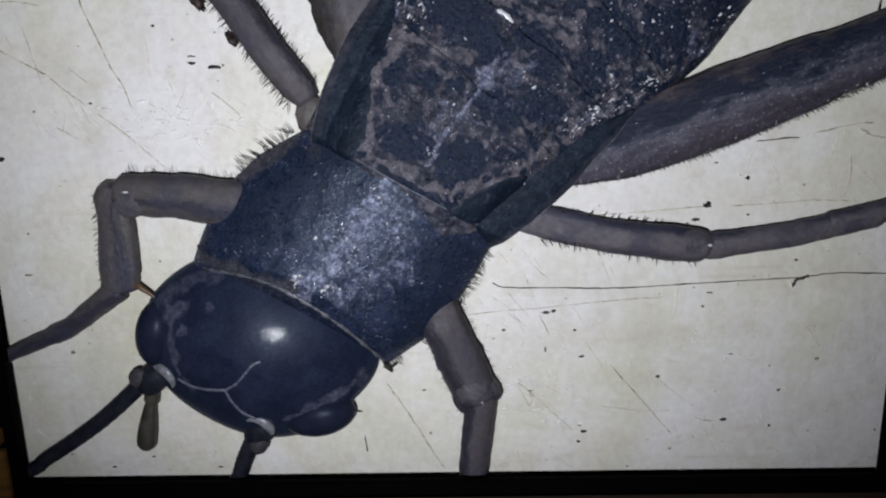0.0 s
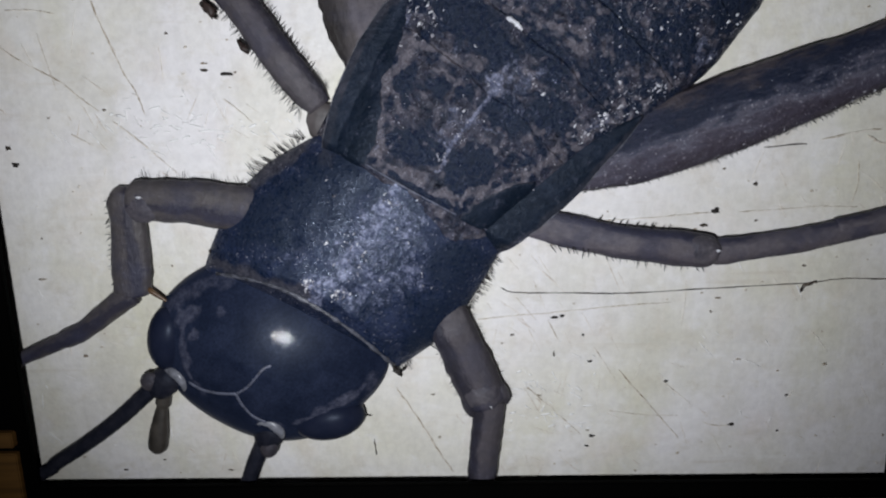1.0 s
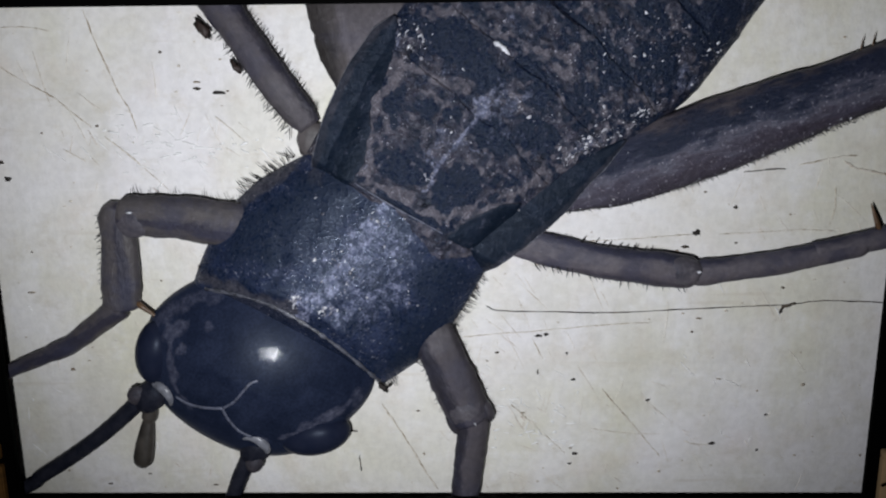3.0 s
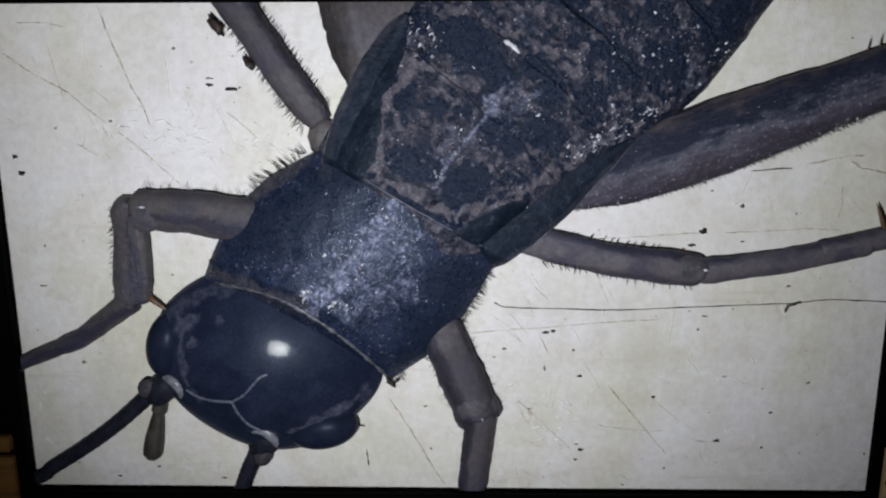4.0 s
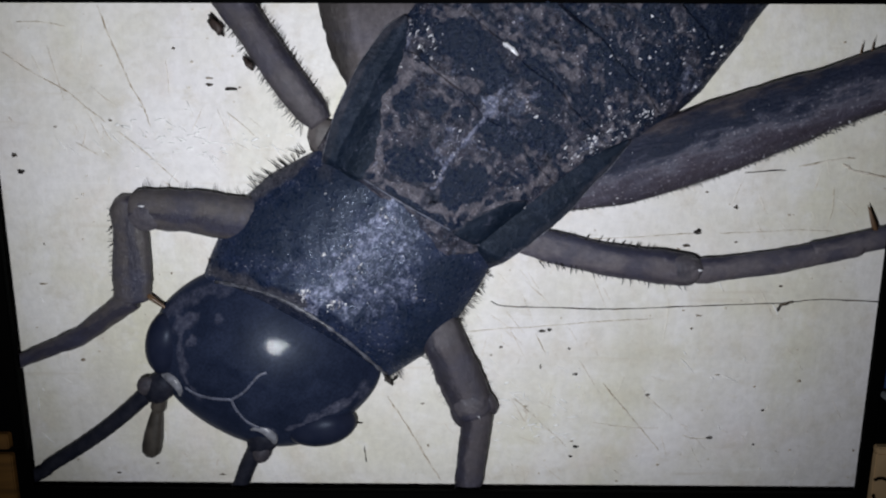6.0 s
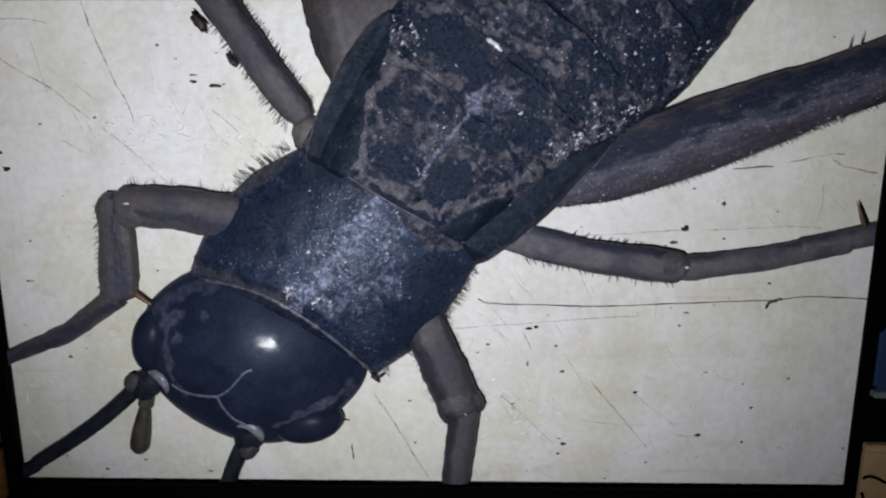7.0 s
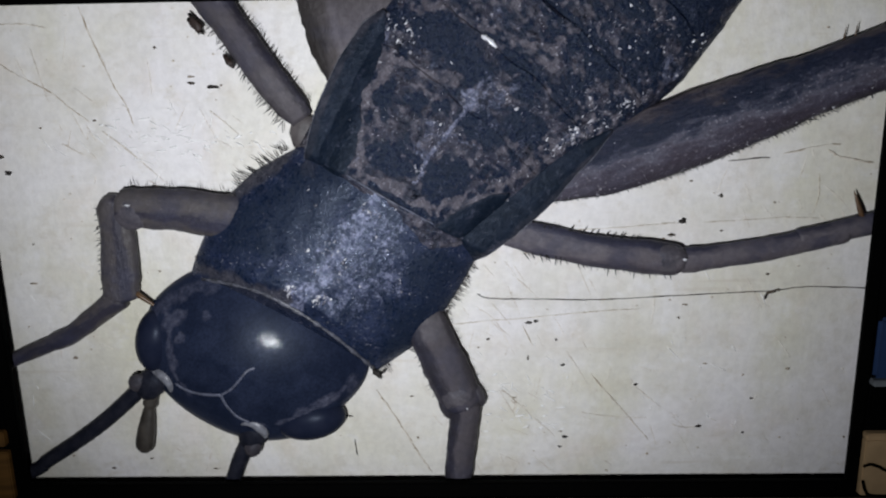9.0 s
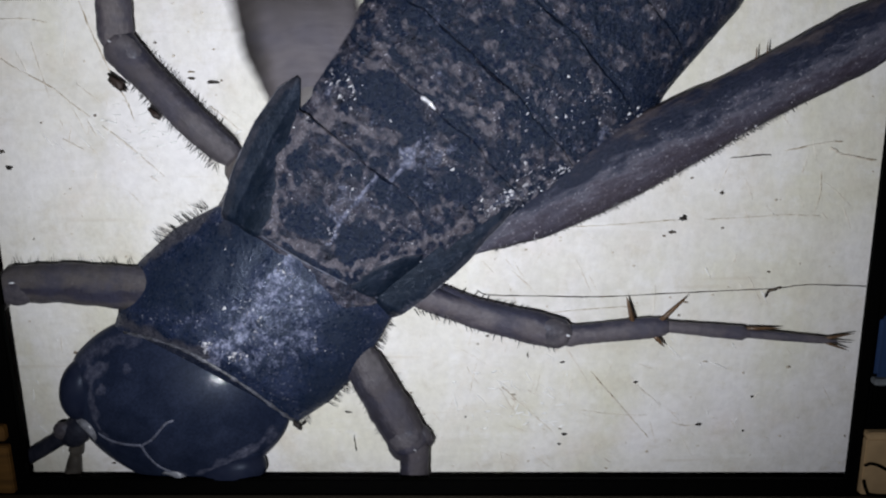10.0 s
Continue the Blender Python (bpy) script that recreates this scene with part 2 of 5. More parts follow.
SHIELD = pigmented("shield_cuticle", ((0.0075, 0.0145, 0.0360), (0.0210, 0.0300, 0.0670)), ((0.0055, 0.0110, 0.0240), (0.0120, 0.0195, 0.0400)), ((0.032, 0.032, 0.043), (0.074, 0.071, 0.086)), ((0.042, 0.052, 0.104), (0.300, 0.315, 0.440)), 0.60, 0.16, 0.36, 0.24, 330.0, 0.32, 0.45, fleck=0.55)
PLATE = pigmented("blotched_plates", ((0.010, 0.013, 0.026), (0.070, 0.065, 0.088)), BLUEBLACK, ((0.071, 0.065, 0.081), (0.166, 0.150, 0.170)), ((0.080, 0.090, 0.145), (0.290, 0.300, 0.400)), 0.52, 0.10, 0.34, 0.60, mottle=0.95, fleck=1.0)
PAD = pigmented("wing_pad_cuticle", ((0.0045, 0.0095, 0.0200), (0.0120, 0.0190, 0.0360)), ((0.0035, 0.0075, 0.0140), (0.0080, 0.0140, 0.0250)), ((0.030, 0.030, 0.040), (0.080, 0.076, 0.092)), ((0.050, 0.056, 0.086), (0.110, 0.115, 0.155)), 0.55, 0.32, 0.14, 0.30, edge=0.34, mottle=0.4)
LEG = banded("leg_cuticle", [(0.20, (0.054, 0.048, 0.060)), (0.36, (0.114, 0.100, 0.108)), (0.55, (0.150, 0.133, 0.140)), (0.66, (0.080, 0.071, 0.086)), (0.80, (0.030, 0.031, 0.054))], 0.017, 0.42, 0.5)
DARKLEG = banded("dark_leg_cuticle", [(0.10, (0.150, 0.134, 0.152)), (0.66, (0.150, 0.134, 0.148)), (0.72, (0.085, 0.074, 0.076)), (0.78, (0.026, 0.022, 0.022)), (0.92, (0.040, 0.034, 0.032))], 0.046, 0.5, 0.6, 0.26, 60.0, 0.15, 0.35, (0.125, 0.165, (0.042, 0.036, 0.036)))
# the pale lilac band puts the hind leg's highlight streak into its colour
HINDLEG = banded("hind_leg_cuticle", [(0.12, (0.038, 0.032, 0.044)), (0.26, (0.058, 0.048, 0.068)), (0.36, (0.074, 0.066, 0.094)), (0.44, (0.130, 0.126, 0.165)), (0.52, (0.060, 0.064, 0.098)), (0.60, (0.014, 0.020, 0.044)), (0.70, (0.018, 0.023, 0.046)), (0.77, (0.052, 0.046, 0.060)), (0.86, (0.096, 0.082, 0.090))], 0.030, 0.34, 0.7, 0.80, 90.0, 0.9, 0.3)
FEELER = chitin("feeler_cuticle", (0.013, 0.0145, 0.024), (0.032, 0.032, 0.044), 0.4, 0.7, 70.0, 0.5, 0.3, spec=0.15)
SEAM = plain("pale_seam", (0.100, 0.108, 0.150), 0.5, 0.6, 190.0, 0.6)
RIM = plain("mottled_rim", (0.085, 0.088, 0.108), 0.38, 0.8, 210.0, 0.8)
SOCKET = plain("pale_socket", (0.20, 0.205, 0.235), 0.35, 0.4, 120.0, 0.4)
PALE = plain("pale_membrane", (0.080, 0.070, 0.070), 0.5, 0.5, 70.0, 0.5)
SPUR = plain("amber_spur", (0.11, 0.062, 0.032), 0.4, 0.4, 150.0)
KNEE = chitin("knee_cuticle", (0.066, 0.060, 0.074), (0.125, 0.114, 0.126), 0.38, 0.60, 70.0, 0.40, 0.4, 0.15)
LOBE = chitin("knee_lobe_cuticle", (0.036, 0.033, 0.042), (0.084, 0.075, 0.084), 0.38, 0.66, 80.0, 0.45, 0.4)
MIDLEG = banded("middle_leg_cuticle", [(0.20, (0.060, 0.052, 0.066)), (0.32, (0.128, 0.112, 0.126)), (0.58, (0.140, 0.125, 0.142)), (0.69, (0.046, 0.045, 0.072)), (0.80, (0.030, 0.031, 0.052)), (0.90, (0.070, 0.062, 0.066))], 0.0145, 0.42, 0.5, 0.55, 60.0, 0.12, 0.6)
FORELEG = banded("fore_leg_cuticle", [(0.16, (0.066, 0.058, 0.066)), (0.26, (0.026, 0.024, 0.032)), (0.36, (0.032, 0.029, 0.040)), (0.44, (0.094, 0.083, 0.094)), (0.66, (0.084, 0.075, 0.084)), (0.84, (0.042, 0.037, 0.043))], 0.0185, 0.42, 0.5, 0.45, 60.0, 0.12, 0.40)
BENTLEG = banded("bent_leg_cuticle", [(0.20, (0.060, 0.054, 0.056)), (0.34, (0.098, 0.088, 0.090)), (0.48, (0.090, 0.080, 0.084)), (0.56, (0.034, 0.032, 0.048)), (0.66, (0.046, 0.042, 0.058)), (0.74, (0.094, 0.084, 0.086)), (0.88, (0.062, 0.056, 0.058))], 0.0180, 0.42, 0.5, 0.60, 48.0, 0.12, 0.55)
BRISTLE = plain("black_bristle", (0.018, 0.016, 0.018), 0.5)
GLINT_WHITE = plain("glint_white", (0.62, 0.62, 0.66), 0.12, 0.3, 200.0, 0.4)
CRUMB = plain("red_brown_crumb", (0.030, 0.018, 0.015), 0.6, 0.5, 200.0, 0.5)
FIBER = scratch_line("dark_fiber", (0.020, 0.015, 0.012), (0.26, 0.20, 0.14), 0.48, 0.74)
HAIRLINE = scratch_line("faint_hairline", (0.52, 0.43, 0.35), (0.79, 0.745, 0.68), 0.34, 0.54)
GLINT_CRUST = glint_crust_grain()
PALP = plain("brown_palp", (0.048, 0.042, 0.036), 0.4, 0.5, 90.0)
DIRT = dirt_grain()
GRIT = plain("black_grit", (0.020, 0.016, 0.014), 0.8, 0.6, 300.0, 0.5)
SCUFF = plain("white_scuff", (0.86, 0.85, 0.84), 0.3, 0.06, 90.0, 0.3)
SCRATCH = scratch_line("tan_scratch", (0.33, 0.245, 0.155), (0.74, 0.69, 0.61), 0.37, 0.56)
BEZEL = plain("black_plastic", (0.0012, 0.0012, 0.0012), 0.7, 0.2, 300.0, 0.05, spec=0.02)
MASK_BLACK = plain("near_black_mask", (0.002, 0.002, 0.0022), 0.9, 0.3, 12.0, spec=0.0)
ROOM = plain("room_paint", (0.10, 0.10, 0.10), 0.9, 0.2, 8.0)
WOOD = plain("amber_wood", (0.115, 0.054, 0.012), 0.55, 0.35, 30.0, 0.2, stretch=(0.4, 1.0, 6.0))
TAN = plain("tan_board", (0.38, 0.255, 0.135), 0.7, 0.15, 40.0)
DESK = plain("desk_laminate", (0.034, 0.025, 0.016), 0.6, 0.2, 25.0)
BLUE = plain("blue_casing", (0.02, 0.04, 0.10), 0.35, 0.3, 20.0)
GREY = plain("grey_trim", (0.14, 0.15, 0.16), 0.4, 0.2, 40.0)


# ---- mesh helpers ----
def part(name, bm, material, parent=None, label="", smooth=True, basis=None):
    bmesh.ops.recalc_face_normals(bm, faces=bm.faces)
    me = bpy.data.meshes.new(name)
    bm.to_mesh(me)
    bm.free()
    for p in me.polygons:
        p.use_smooth = smooth
    me.materials.append(material)
    ob = new(name, me)
    if parent:
        ob.parent = parent
    if basis:
        ob.matrix_basis = basis
    if label:
        tagged(ob, label)
    return ob


def loft(rings, bm=None):
    """A closed skin over equal rings of points."""
    bm = bm or bmesh.new()
    rows = [[bm.verts.new(p) for p in ring] for ring in rings]
    n = len(rows[0])
    for a, b in zip(rows, rows[1:]):
        for i in range(n):
            bm.faces.new((a[i], a[(i + 1) % n], b[(i + 1) % n], b[i]))
    bm.faces.new(rows[0][::-1])
    bm.faces.new(rows[-1])
    return bm


def tube(points, radii, flat=1.0, n=10, bm=None):
    """A round skin along points; flat squashes it along z."""
    pts = [Vector(p) for p in points]
    rings = []
    for i, p in enumerate(pts):
        d = (pts[min(i + 1, len(pts) - 1)] - pts[max(i - 1, 0)]).normalized()
        side = Vector((-d.y, d.x, 0))
        side = side.normalized() if side.length > 1e-6 else Vector((1, 0, 0))
        up = d.cross(side)
        r = radii[i] if isinstance(radii, (list, tuple)) else radii
        rings.append([p + side * r * math.cos(a) + up * r * flat * math.sin(a) for a in (math.tau * k / n for k in range(n))])
    return loft(rings, bm)


def spline(points, steps=6):
    """Points on a smooth curve through the given ones."""
    p = [Vector(q) for q in points]
    p = [p[0] * 2 - p[1]] + p + [p[-1] * 2 - p[-2]]
    out = []
    for i in range(1, len(p) - 2):
        for k in range(steps):
            t = k / steps
            out.append(0.5 * (2 * p[i] + (p[i + 1] - p[i - 1]) * t + (2 * p[i - 1] - 5 * p[i] + 4 * p[i + 1] - p[i + 2]) * t * t
                              + (3 * p[i] - p[i - 1] - 3 * p[i + 1] + p[i + 2]) * t ** 3))
    return out + [p[-2]]


def along(stops, t):
    """A value between stops of (place, value)."""
    return float(np.interp(t, [s[0] for s in stops], [s[1] for s in stops]))


def spread(shape, u, y):
    """How much a spot (u, y, half length, half width, turn) or a line ([points], half width) covers a place: 1 inside, falling past its edge."""
    if isinstance(shape[0], list):
        pts, w = shape
        near = 1e9
        for (a, b), (c, d) in zip(pts, pts[1:]):
            k = max(0.0, min(1.0, ((u - a) * (c - a) + (y - b) * (d - b)) / ((c - a) ** 2 + (d - b) ** 2)))
            near = min(near, math.hypot(u - a - k * (c - a), y - b - k * (d - b)))
        return max(0.0, min(1.0, 1.5 - near / w))
    cu, cy, a, b, turn = shape
    c, s = math.cos(turn), math.sin(turn)
    r = math.hypot(((u - cu) * c + (y - cy) * s) / a, (-(u - cu) * s + (y - cy) * c) / b)
    return max(0.0, min(1.0, 0.5 + 1.7 * (1 - r)))


def paint(ob, layers, base=None, warp=0.0045, freckle=0.0):
    """Gives a mesh its pigment: layers of (channel, strength, shapes), channels 0 dark spots and painted shade, 1 pale,
    2 worn scale and painted sheen; base(u, y) is what lies under them, freckle breaks the dark up.
    """
    me = ob.data
    att = me.color_attributes.new("pigment", "FLOAT_COLOR", "POINT")
    values = np.zeros((len(me.vertices), 4), dtype=np.float32)
    flat = [(channel, strength, shape) for channel, strength, shapes in layers for shape in shapes]
    for i, v in enumerate(me.vertices):
        u, y = v.co.x, v.co.y
        q = Vector((u * 70, y * 70, 5))
        du = warp * noise.noise(q) + warp * 0.45 * noise.noise(q * 3)
        dy = warp * noise.noise(q + Vector((9, 4, 2))) + warp * 0.45 * noise.noise(q * 3 + Vector((9, 4, 2)))
        row = list(base(u, y)) if base else [0.0, 0.0, 0.0]
        for channel, strength, shape in flat:
            row[channel] = max(row[channel], strength * spread(shape, u + du, y + dy))
        if freckle:
            fine = max(0.0, noise.noise(q * 3.4 + Vector((3, 8, 1))) + 0.5 * noise.noise(q * 6.5))
            row[0] += freckle * (0.15 - 0.9 * fine)
            row[1] += freckle * (0.35 * fine - 0.06)
        values[i] = (*row, 1.0)
    att.data.foreach_set("color", values.ravel())


def blob(center, size, fine=2, rough=0.0, seed=0, bm=None):
    """A small uneven rounded lump."""
    bm = bm or bmesh.new()
    made = bmesh.ops.create_icosphere(bm, subdivisions=fine, radius=1.0)
    rng = random.Random(seed)
    for v in made["verts"]:
        k = 1 + rough * (rng.random() - 0.5)
        v.co = Vector(center) + Vector((v.co.x * size[0] * k, v.co.y * size[1] * k, v.co.z * size[2] * k))
    return bm


def box(x0, x1, y0, y1, z0, z1, bevel=0.0, bm=None):
    b = bmesh.new()
    made = bmesh.ops.create_cube(b, size=1.0)
    for v in made["verts"]:
        v.co = Vector(((x0 + x1) / 2 + v.co.x * (x1 - x0), (y0 + y1) / 2 + v.co.y * (y1 - y0), (z0 + z1) / 2 + v.co.z * (z1 - z0)))
    if bevel:
        bmesh.ops.bevel(b, geom=b.edges[:], offset=bevel, segments=2, affect="EDGES")
    return b


def plate_with_opening(outer, inner, y0, y1, bevel=0.0):
    """An upright plate (x0, x1, z0, z1) between y0 and y1 with an opening through it."""
    bm = bmesh.new()

    def corners(r, y):
        return [bm.verts.new((x, y, z)) for x, z in ((r[0], r[2]), (r[1], r[2]), (r[1], r[3]), (r[0], r[3]))]

    of, inf, ob, inb = corners(outer, y0), corners(inner, y0), corners(outer, y1), corners(inner, y1)
    for i in range(4):
        j = (i + 1) % 4
        for q in ((of[i], of[j], inf[j], inf[i]), (ob[i], inb[i], inb[j], ob[j]), (of[i], ob[i], ob[j], of[j]), (inf[i], inf[j], inb[j], inb[i])):
            bm.faces.new(q)
    if bevel:
        bmesh.ops.recalc_face_normals(bm, faces=bm.faces)
        edges = [e for e in bm.edges if all(abs(v.co.y - y0) < 1e-6 for v in e.verts) and
                 any(v in of or v in inf for v in e.verts) and not ((e.verts[0] in of) != (e.verts[1] in of))]
        bmesh.ops.bevel(bm, geom=edges, offset=bevel, segments=2, affect="EDGES")
    return bm


# ---- the room ----
def setting():
    # added panel: hides insect parts past the bezel, black colour stands for darkness
    wall = part("mask_wall", plate_with_opening((-1.2, 1.2, -0.75, 1.2), (-0.343, 0.345, 0.003, 0.399), -0.022, -0.019), MASK_BLACK, smooth=False)
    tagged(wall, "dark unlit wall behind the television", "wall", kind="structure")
    for name, b, mat, label in (
            ("wall_2", (-1.3, -1.2, -1.7, 0.3, -0.75, 1.2), ROOM, "plain side wall of the dim room"),
            ("wall_3", (1.2, 1.3, -1.7, 0.3, -0.75, 1.2), ROOM, "plain side wall of the dim room"),
            ("wall_4", (-1.3, 1.3, -1.8, -1.7, -0.75, 1.2), ROOM, "plain rear wall of the dim room"),
            ("wall_5", (-1.3, 1.3, 0.3, 0.4, -0.75, 1.2), ROOM, "plain wall closing the niche"),
            ("floor", (-1.3, 1.3, -1.8, 0.4, -0.85, -0.75), ROOM, "plain grey floor of the dim room"),
            ("ceiling", (-1.3, 1.3, -1.8, 0.4, 1.2, 1.3), ROOM, "plain grey ceiling of the dim room")):
        tagged(part(name, box(*b), mat, smooth=False), label, name.split("_")[0], kind="structure")


def television():
    tv = tagged(new("television"), "flat television with thin black bezel showing an insect close-up", "television")
    part("bezel", plate_with_opening((-0.348, 0.349, -0.0035, 0.408), (-0.338, 0.3398, 0.0085, 0.3915), -0.027, -0.022, 0.0012), BEZEL, tv, "matt black plastic bezel", smooth=False)
    bm = bmesh.new()
    nx, nz = 60, 36
    grid = [[bm.verts.new((-0.52 + 1.04 * i / nx, 0.0006 * noise.noise(Vector((i * 0.35, k * 0.35, 3))), -0.14 + 0.68 * k / nz)) for i in range(nx + 1)] for k in range(nz + 1)]
    for a, b in zip(grid, grid[1:]):
        for i in range(nx):
            bm.faces.new((a[i], a[i + 1], b[i + 1], b[i]))
    back = bmesh.ops.extrude_face_region(bm, geom=bm.faces[:])
    for g in back["geom"]:
        if isinstance(g, bmesh.types.BMVert):
            g.co.y = 0.012
    screen = part("screen", bm, CREAM, tv, "lit screen with a cream, scratched and stained surface")
    return tv, screen


def screen_marks(screen):
    """Scratches, fibres and specks of dirt on the surface, each a raised sliver or crumb of its own."""
    count = [0]

    def mark(kind, r, *points):
        line = [Vector((p.x, p.z, 0)) for p in spline([(x, 0, z) for x, z in points], 7)]
        n = len(line)
        count[0] += 1
        rng = random.Random(count[0])
        line = [Vector((p.x + rng.uniform(-1, 1) * r * 0.5, p.y + rng.uniform(-1, 1) * r * 0.5, 0.0003)) for p in line]
        bm = tube(line, [(1.15 if kind == "fiber" else 1.0) * r * (0.55 + 0.65 * rng.random()) * (0.3 if i in (0, n - 1) else 1) for i in range(n)], 0.6, 5)
        ob = part(kind, bm, FIBER if kind == "fiber" else SCRATCH, screen, "thin dark fibre" if kind == "fiber" else "fine tan scratch")
        ob.data.transform(Matrix(((1, 0, 0, 0), (0, 0, -1, 0), (0, 1, 0, 0), (0, 0, 0, 1))))

    black = ((0.226, 0.045), (0.172, 0.083), (0.105, 0.123), (0.111, 0.101), (0.11, 0.027), (0.263, 0.039), (-0.331, 0.267), (-0.162, 0.331), (0.114, 0.036), (0.203, 0.221), (0.082, 0.138), (0.088, 0.139))

    def speck(x, z, a, b):
        count[0] += 1
        dark = (x, z) in black
        k = 0.9 if dark else 0.72
        part("speck", blob((x, -0.0003, z), (a * k, 0.0010, b * k), rough=1.1, seed=count[0]), GRIT if dark else DIRT, screen, "black grain of dirt" if dark else "")

    mark("fiber", 0.00047, (0.040, 0.163), (0.052, 0.159), (0.095, 0.158), (0.141, 0.157), (0.208, 0.160), (0.276, 0.163), (0.307, 0.166), (0.358, 0.164))
    mark("fiber", 0.00108, (0.272, 0.155), (0.275, 0.161), (0.285, 0.164))
    mark("scratch", 0.00039, (0.020, 0.137), (0.050, 0.140), (0.082, 0.142), (0.123, 0.146), (0.173, 0.149))
    mark("scratch", 0.00052, (-0.259, 0.393), (-0.253, 0.372), (-0.246, 0.353), (-0.239, 0.334), (-0.231, 0.319), (-0.226, 0.302))
    mark("scratch", 0.00052, (-0.335, 0.358), (-0.315, 0.344), (-0.290, 0.330), (-0.277, 0.319), (-0.261, 0.306))
    mark("scratch", 0.00056, (-0.252, 0.299), (-0.236, 0.286), (-0.226, 0.277))
    mark("scratch", 0.00043, (-0.285, 0.290), (-0.268, 0.280))
    mark("scratch", 0.00032, (-0.226, 0.277), (-0.206, 0.258))
    mark("scratch", 0.00085, (-0.045, 0.080), (-0.027, 0.051), (-0.010, 0.020), (-0.000, 0.004))
    mark("scratch", 0.00043, (0.060, 0.080), (0.084, 0.057), (0.106, 0.036))
    mark("scratch", 0.00043, (0.116, 0.215), (0.142, 0.216), (0.173, 0.218), (0.200, 0.220))
    mark("scratch", 0.00039, (0.220, 0.220), (0.248, 0.221), (0.283, 0.223), (0.310, 0.222))
    mark("fiber", 0.00052, (0.236, 0.268), (0.257, 0.270), (0.268, 0.270))
    mark("scratch", 0.00065, (0.278, 0.273), (0.308, 0.279), (0.321, 0.280))
    mark("scratch", 0.00095, (0.311, 0.276), (0.322, 0.270), (0.348, 0.265))
    mark("scratch", 0.00039, (0.307, 0.257), (0.308, 0.240), (0.305, 0.226))
    mark("scratch", 0.00040, (0.203, 0.047), (0.212, 0.044), (0.224, 0.044))
    mark("scratch", 0.00032, (0.127, 0.058), (0.155, 0.054), (0.183, 0.053))
    mark("scratch", 0.00043, (-0.166, 0.313), (-0.159, 0.308), (-0.144, 0.294))
    mark("scratch", 0.00043, (-0.322, 0.380), (-0.302, 0.380), (-0.285, 0.377))
    mark("scratch", 0.00039, (0.077, 0.136), (0.086, 0.118))
    mark("scratch", 0.00055, (0.134, 0.093), (0.169, 0.051), (0.184, 0.033))
    mark("scratch", 0.00030, (0.052, 0.155), (0.068, 0.136))
    mark("scratch", 0.00028, (-0.300, 0.363), (-0.291, 0.321))
    mark("fiber", 0.00086, (-0.072, 0.057), (-0.066, 0.056))
    mark("fiber", 0.00054, (-0.065, 0.035), (-0.064, 0.020))
    speck(-0.331, 0.267, 0.0026, 0.0017); speck(-0.335, 0.280, 0.0030, 0.0022); speck(-0.178, 0.334, 0.0039, 0.0013)
    speck(-0.178, 0.339, 0.0030, 0.0009); speck(-0.162, 0.331, 0.0043, 0.0015); speck(-0.155, 0.332, 0.0017, 0.0009)
    speck(-0.204, 0.361, 0.0017, 0.0013); speck(-0.257, 0.307, 0.0017, 0.0013); speck(-0.300, 0.302, 0.0017, 0.0009)
    speck(-0.297, 0.111, 0.0022, 0.0015); speck(-0.323, 0.176, 0.0039, 0.0009); speck(-0.319, 0.209, 0.0013, 0.0009)
    speck(-0.218, 0.185, 0.0013, 0.0009); speck(-0.276, 0.009, 0.0022, 0.0011); speck(-0.310, 0.021, 0.0017, 0.0009)
    speck(0.049, 0.124, 0.0026, 0.0011); speck(0.082, 0.138, 0.0030, 0.0011); speck(0.088, 0.139, 0.0017, 0.0013)
    speck(0.105, 0.123, 0.0011, 0.0009); speck(0.111, 0.101, 0.0022, 0.0009); speck(0.082, 0.107, 0.0009, 0.0026)
    speck(0.232, 0.241, 0.0026, 0.0022); speck(0.208, 0.253, 0.0017, 0.0009); speck(0.195, 0.210, 0.0034, 0.0015)
    speck(0.189, 0.207, 0.0017, 0.0009); speck(0.234, 0.213, 0.0019, 0.0011); speck(0.203, 0.221, 0.0034, 0.0022)
    speck(0.273, 0.177, 0.0022, 0.0009); speck(0.209, 0.152, 0.0026, 0.0009); speck(0.204, 0.141, 0.0015, 0.0010)
    speck(0.274, 0.235, 0.0013, 0.0009); speck(0.172, 0.083, 0.0019, 0.0011); speck(0.226, 0.045, 0.0026, 0.0012)
    speck(0.228, 0.101, 0.0026, 0.0009); speck(0.296, 0.096, 0.0026, 0.0013); speck(0.268, 0.070, 0.0022, 0.0013)
    speck(0.263, 0.039, 0.0011, 0.0009); speck(0.110, 0.041, 0.0017, 0.0009); speck(0.114, 0.036, 0.0026, 0.0013)
    speck(0.110, 0.027, 0.0017, 0.0011); speck(-0.015, 0.074, 0.0026, 0.0009); speck(-0.011, 0.036, 0.0013, 0.0013)
    speck(0.150, 0.004, 0.0017, 0.0009); speck(-0.242, 0.018, 0.0017, 0.0009); speck(-0.187, 0.008, 0.0034, 0.0009)
    speck(0.348, 0.034, 0.0009, 0.0013); speck(0.030, 0.052, 0.0013, 0.0009); speck(0.070, 0.072, 0.0022, 0.0009)
    speck(0.041, 0.117, 0.0013, 0.0009)
    # two patches of whitish scuffs where the surface is torn up, glare painted white
    rng = random.Random(31)
    bm = bmesh.new()
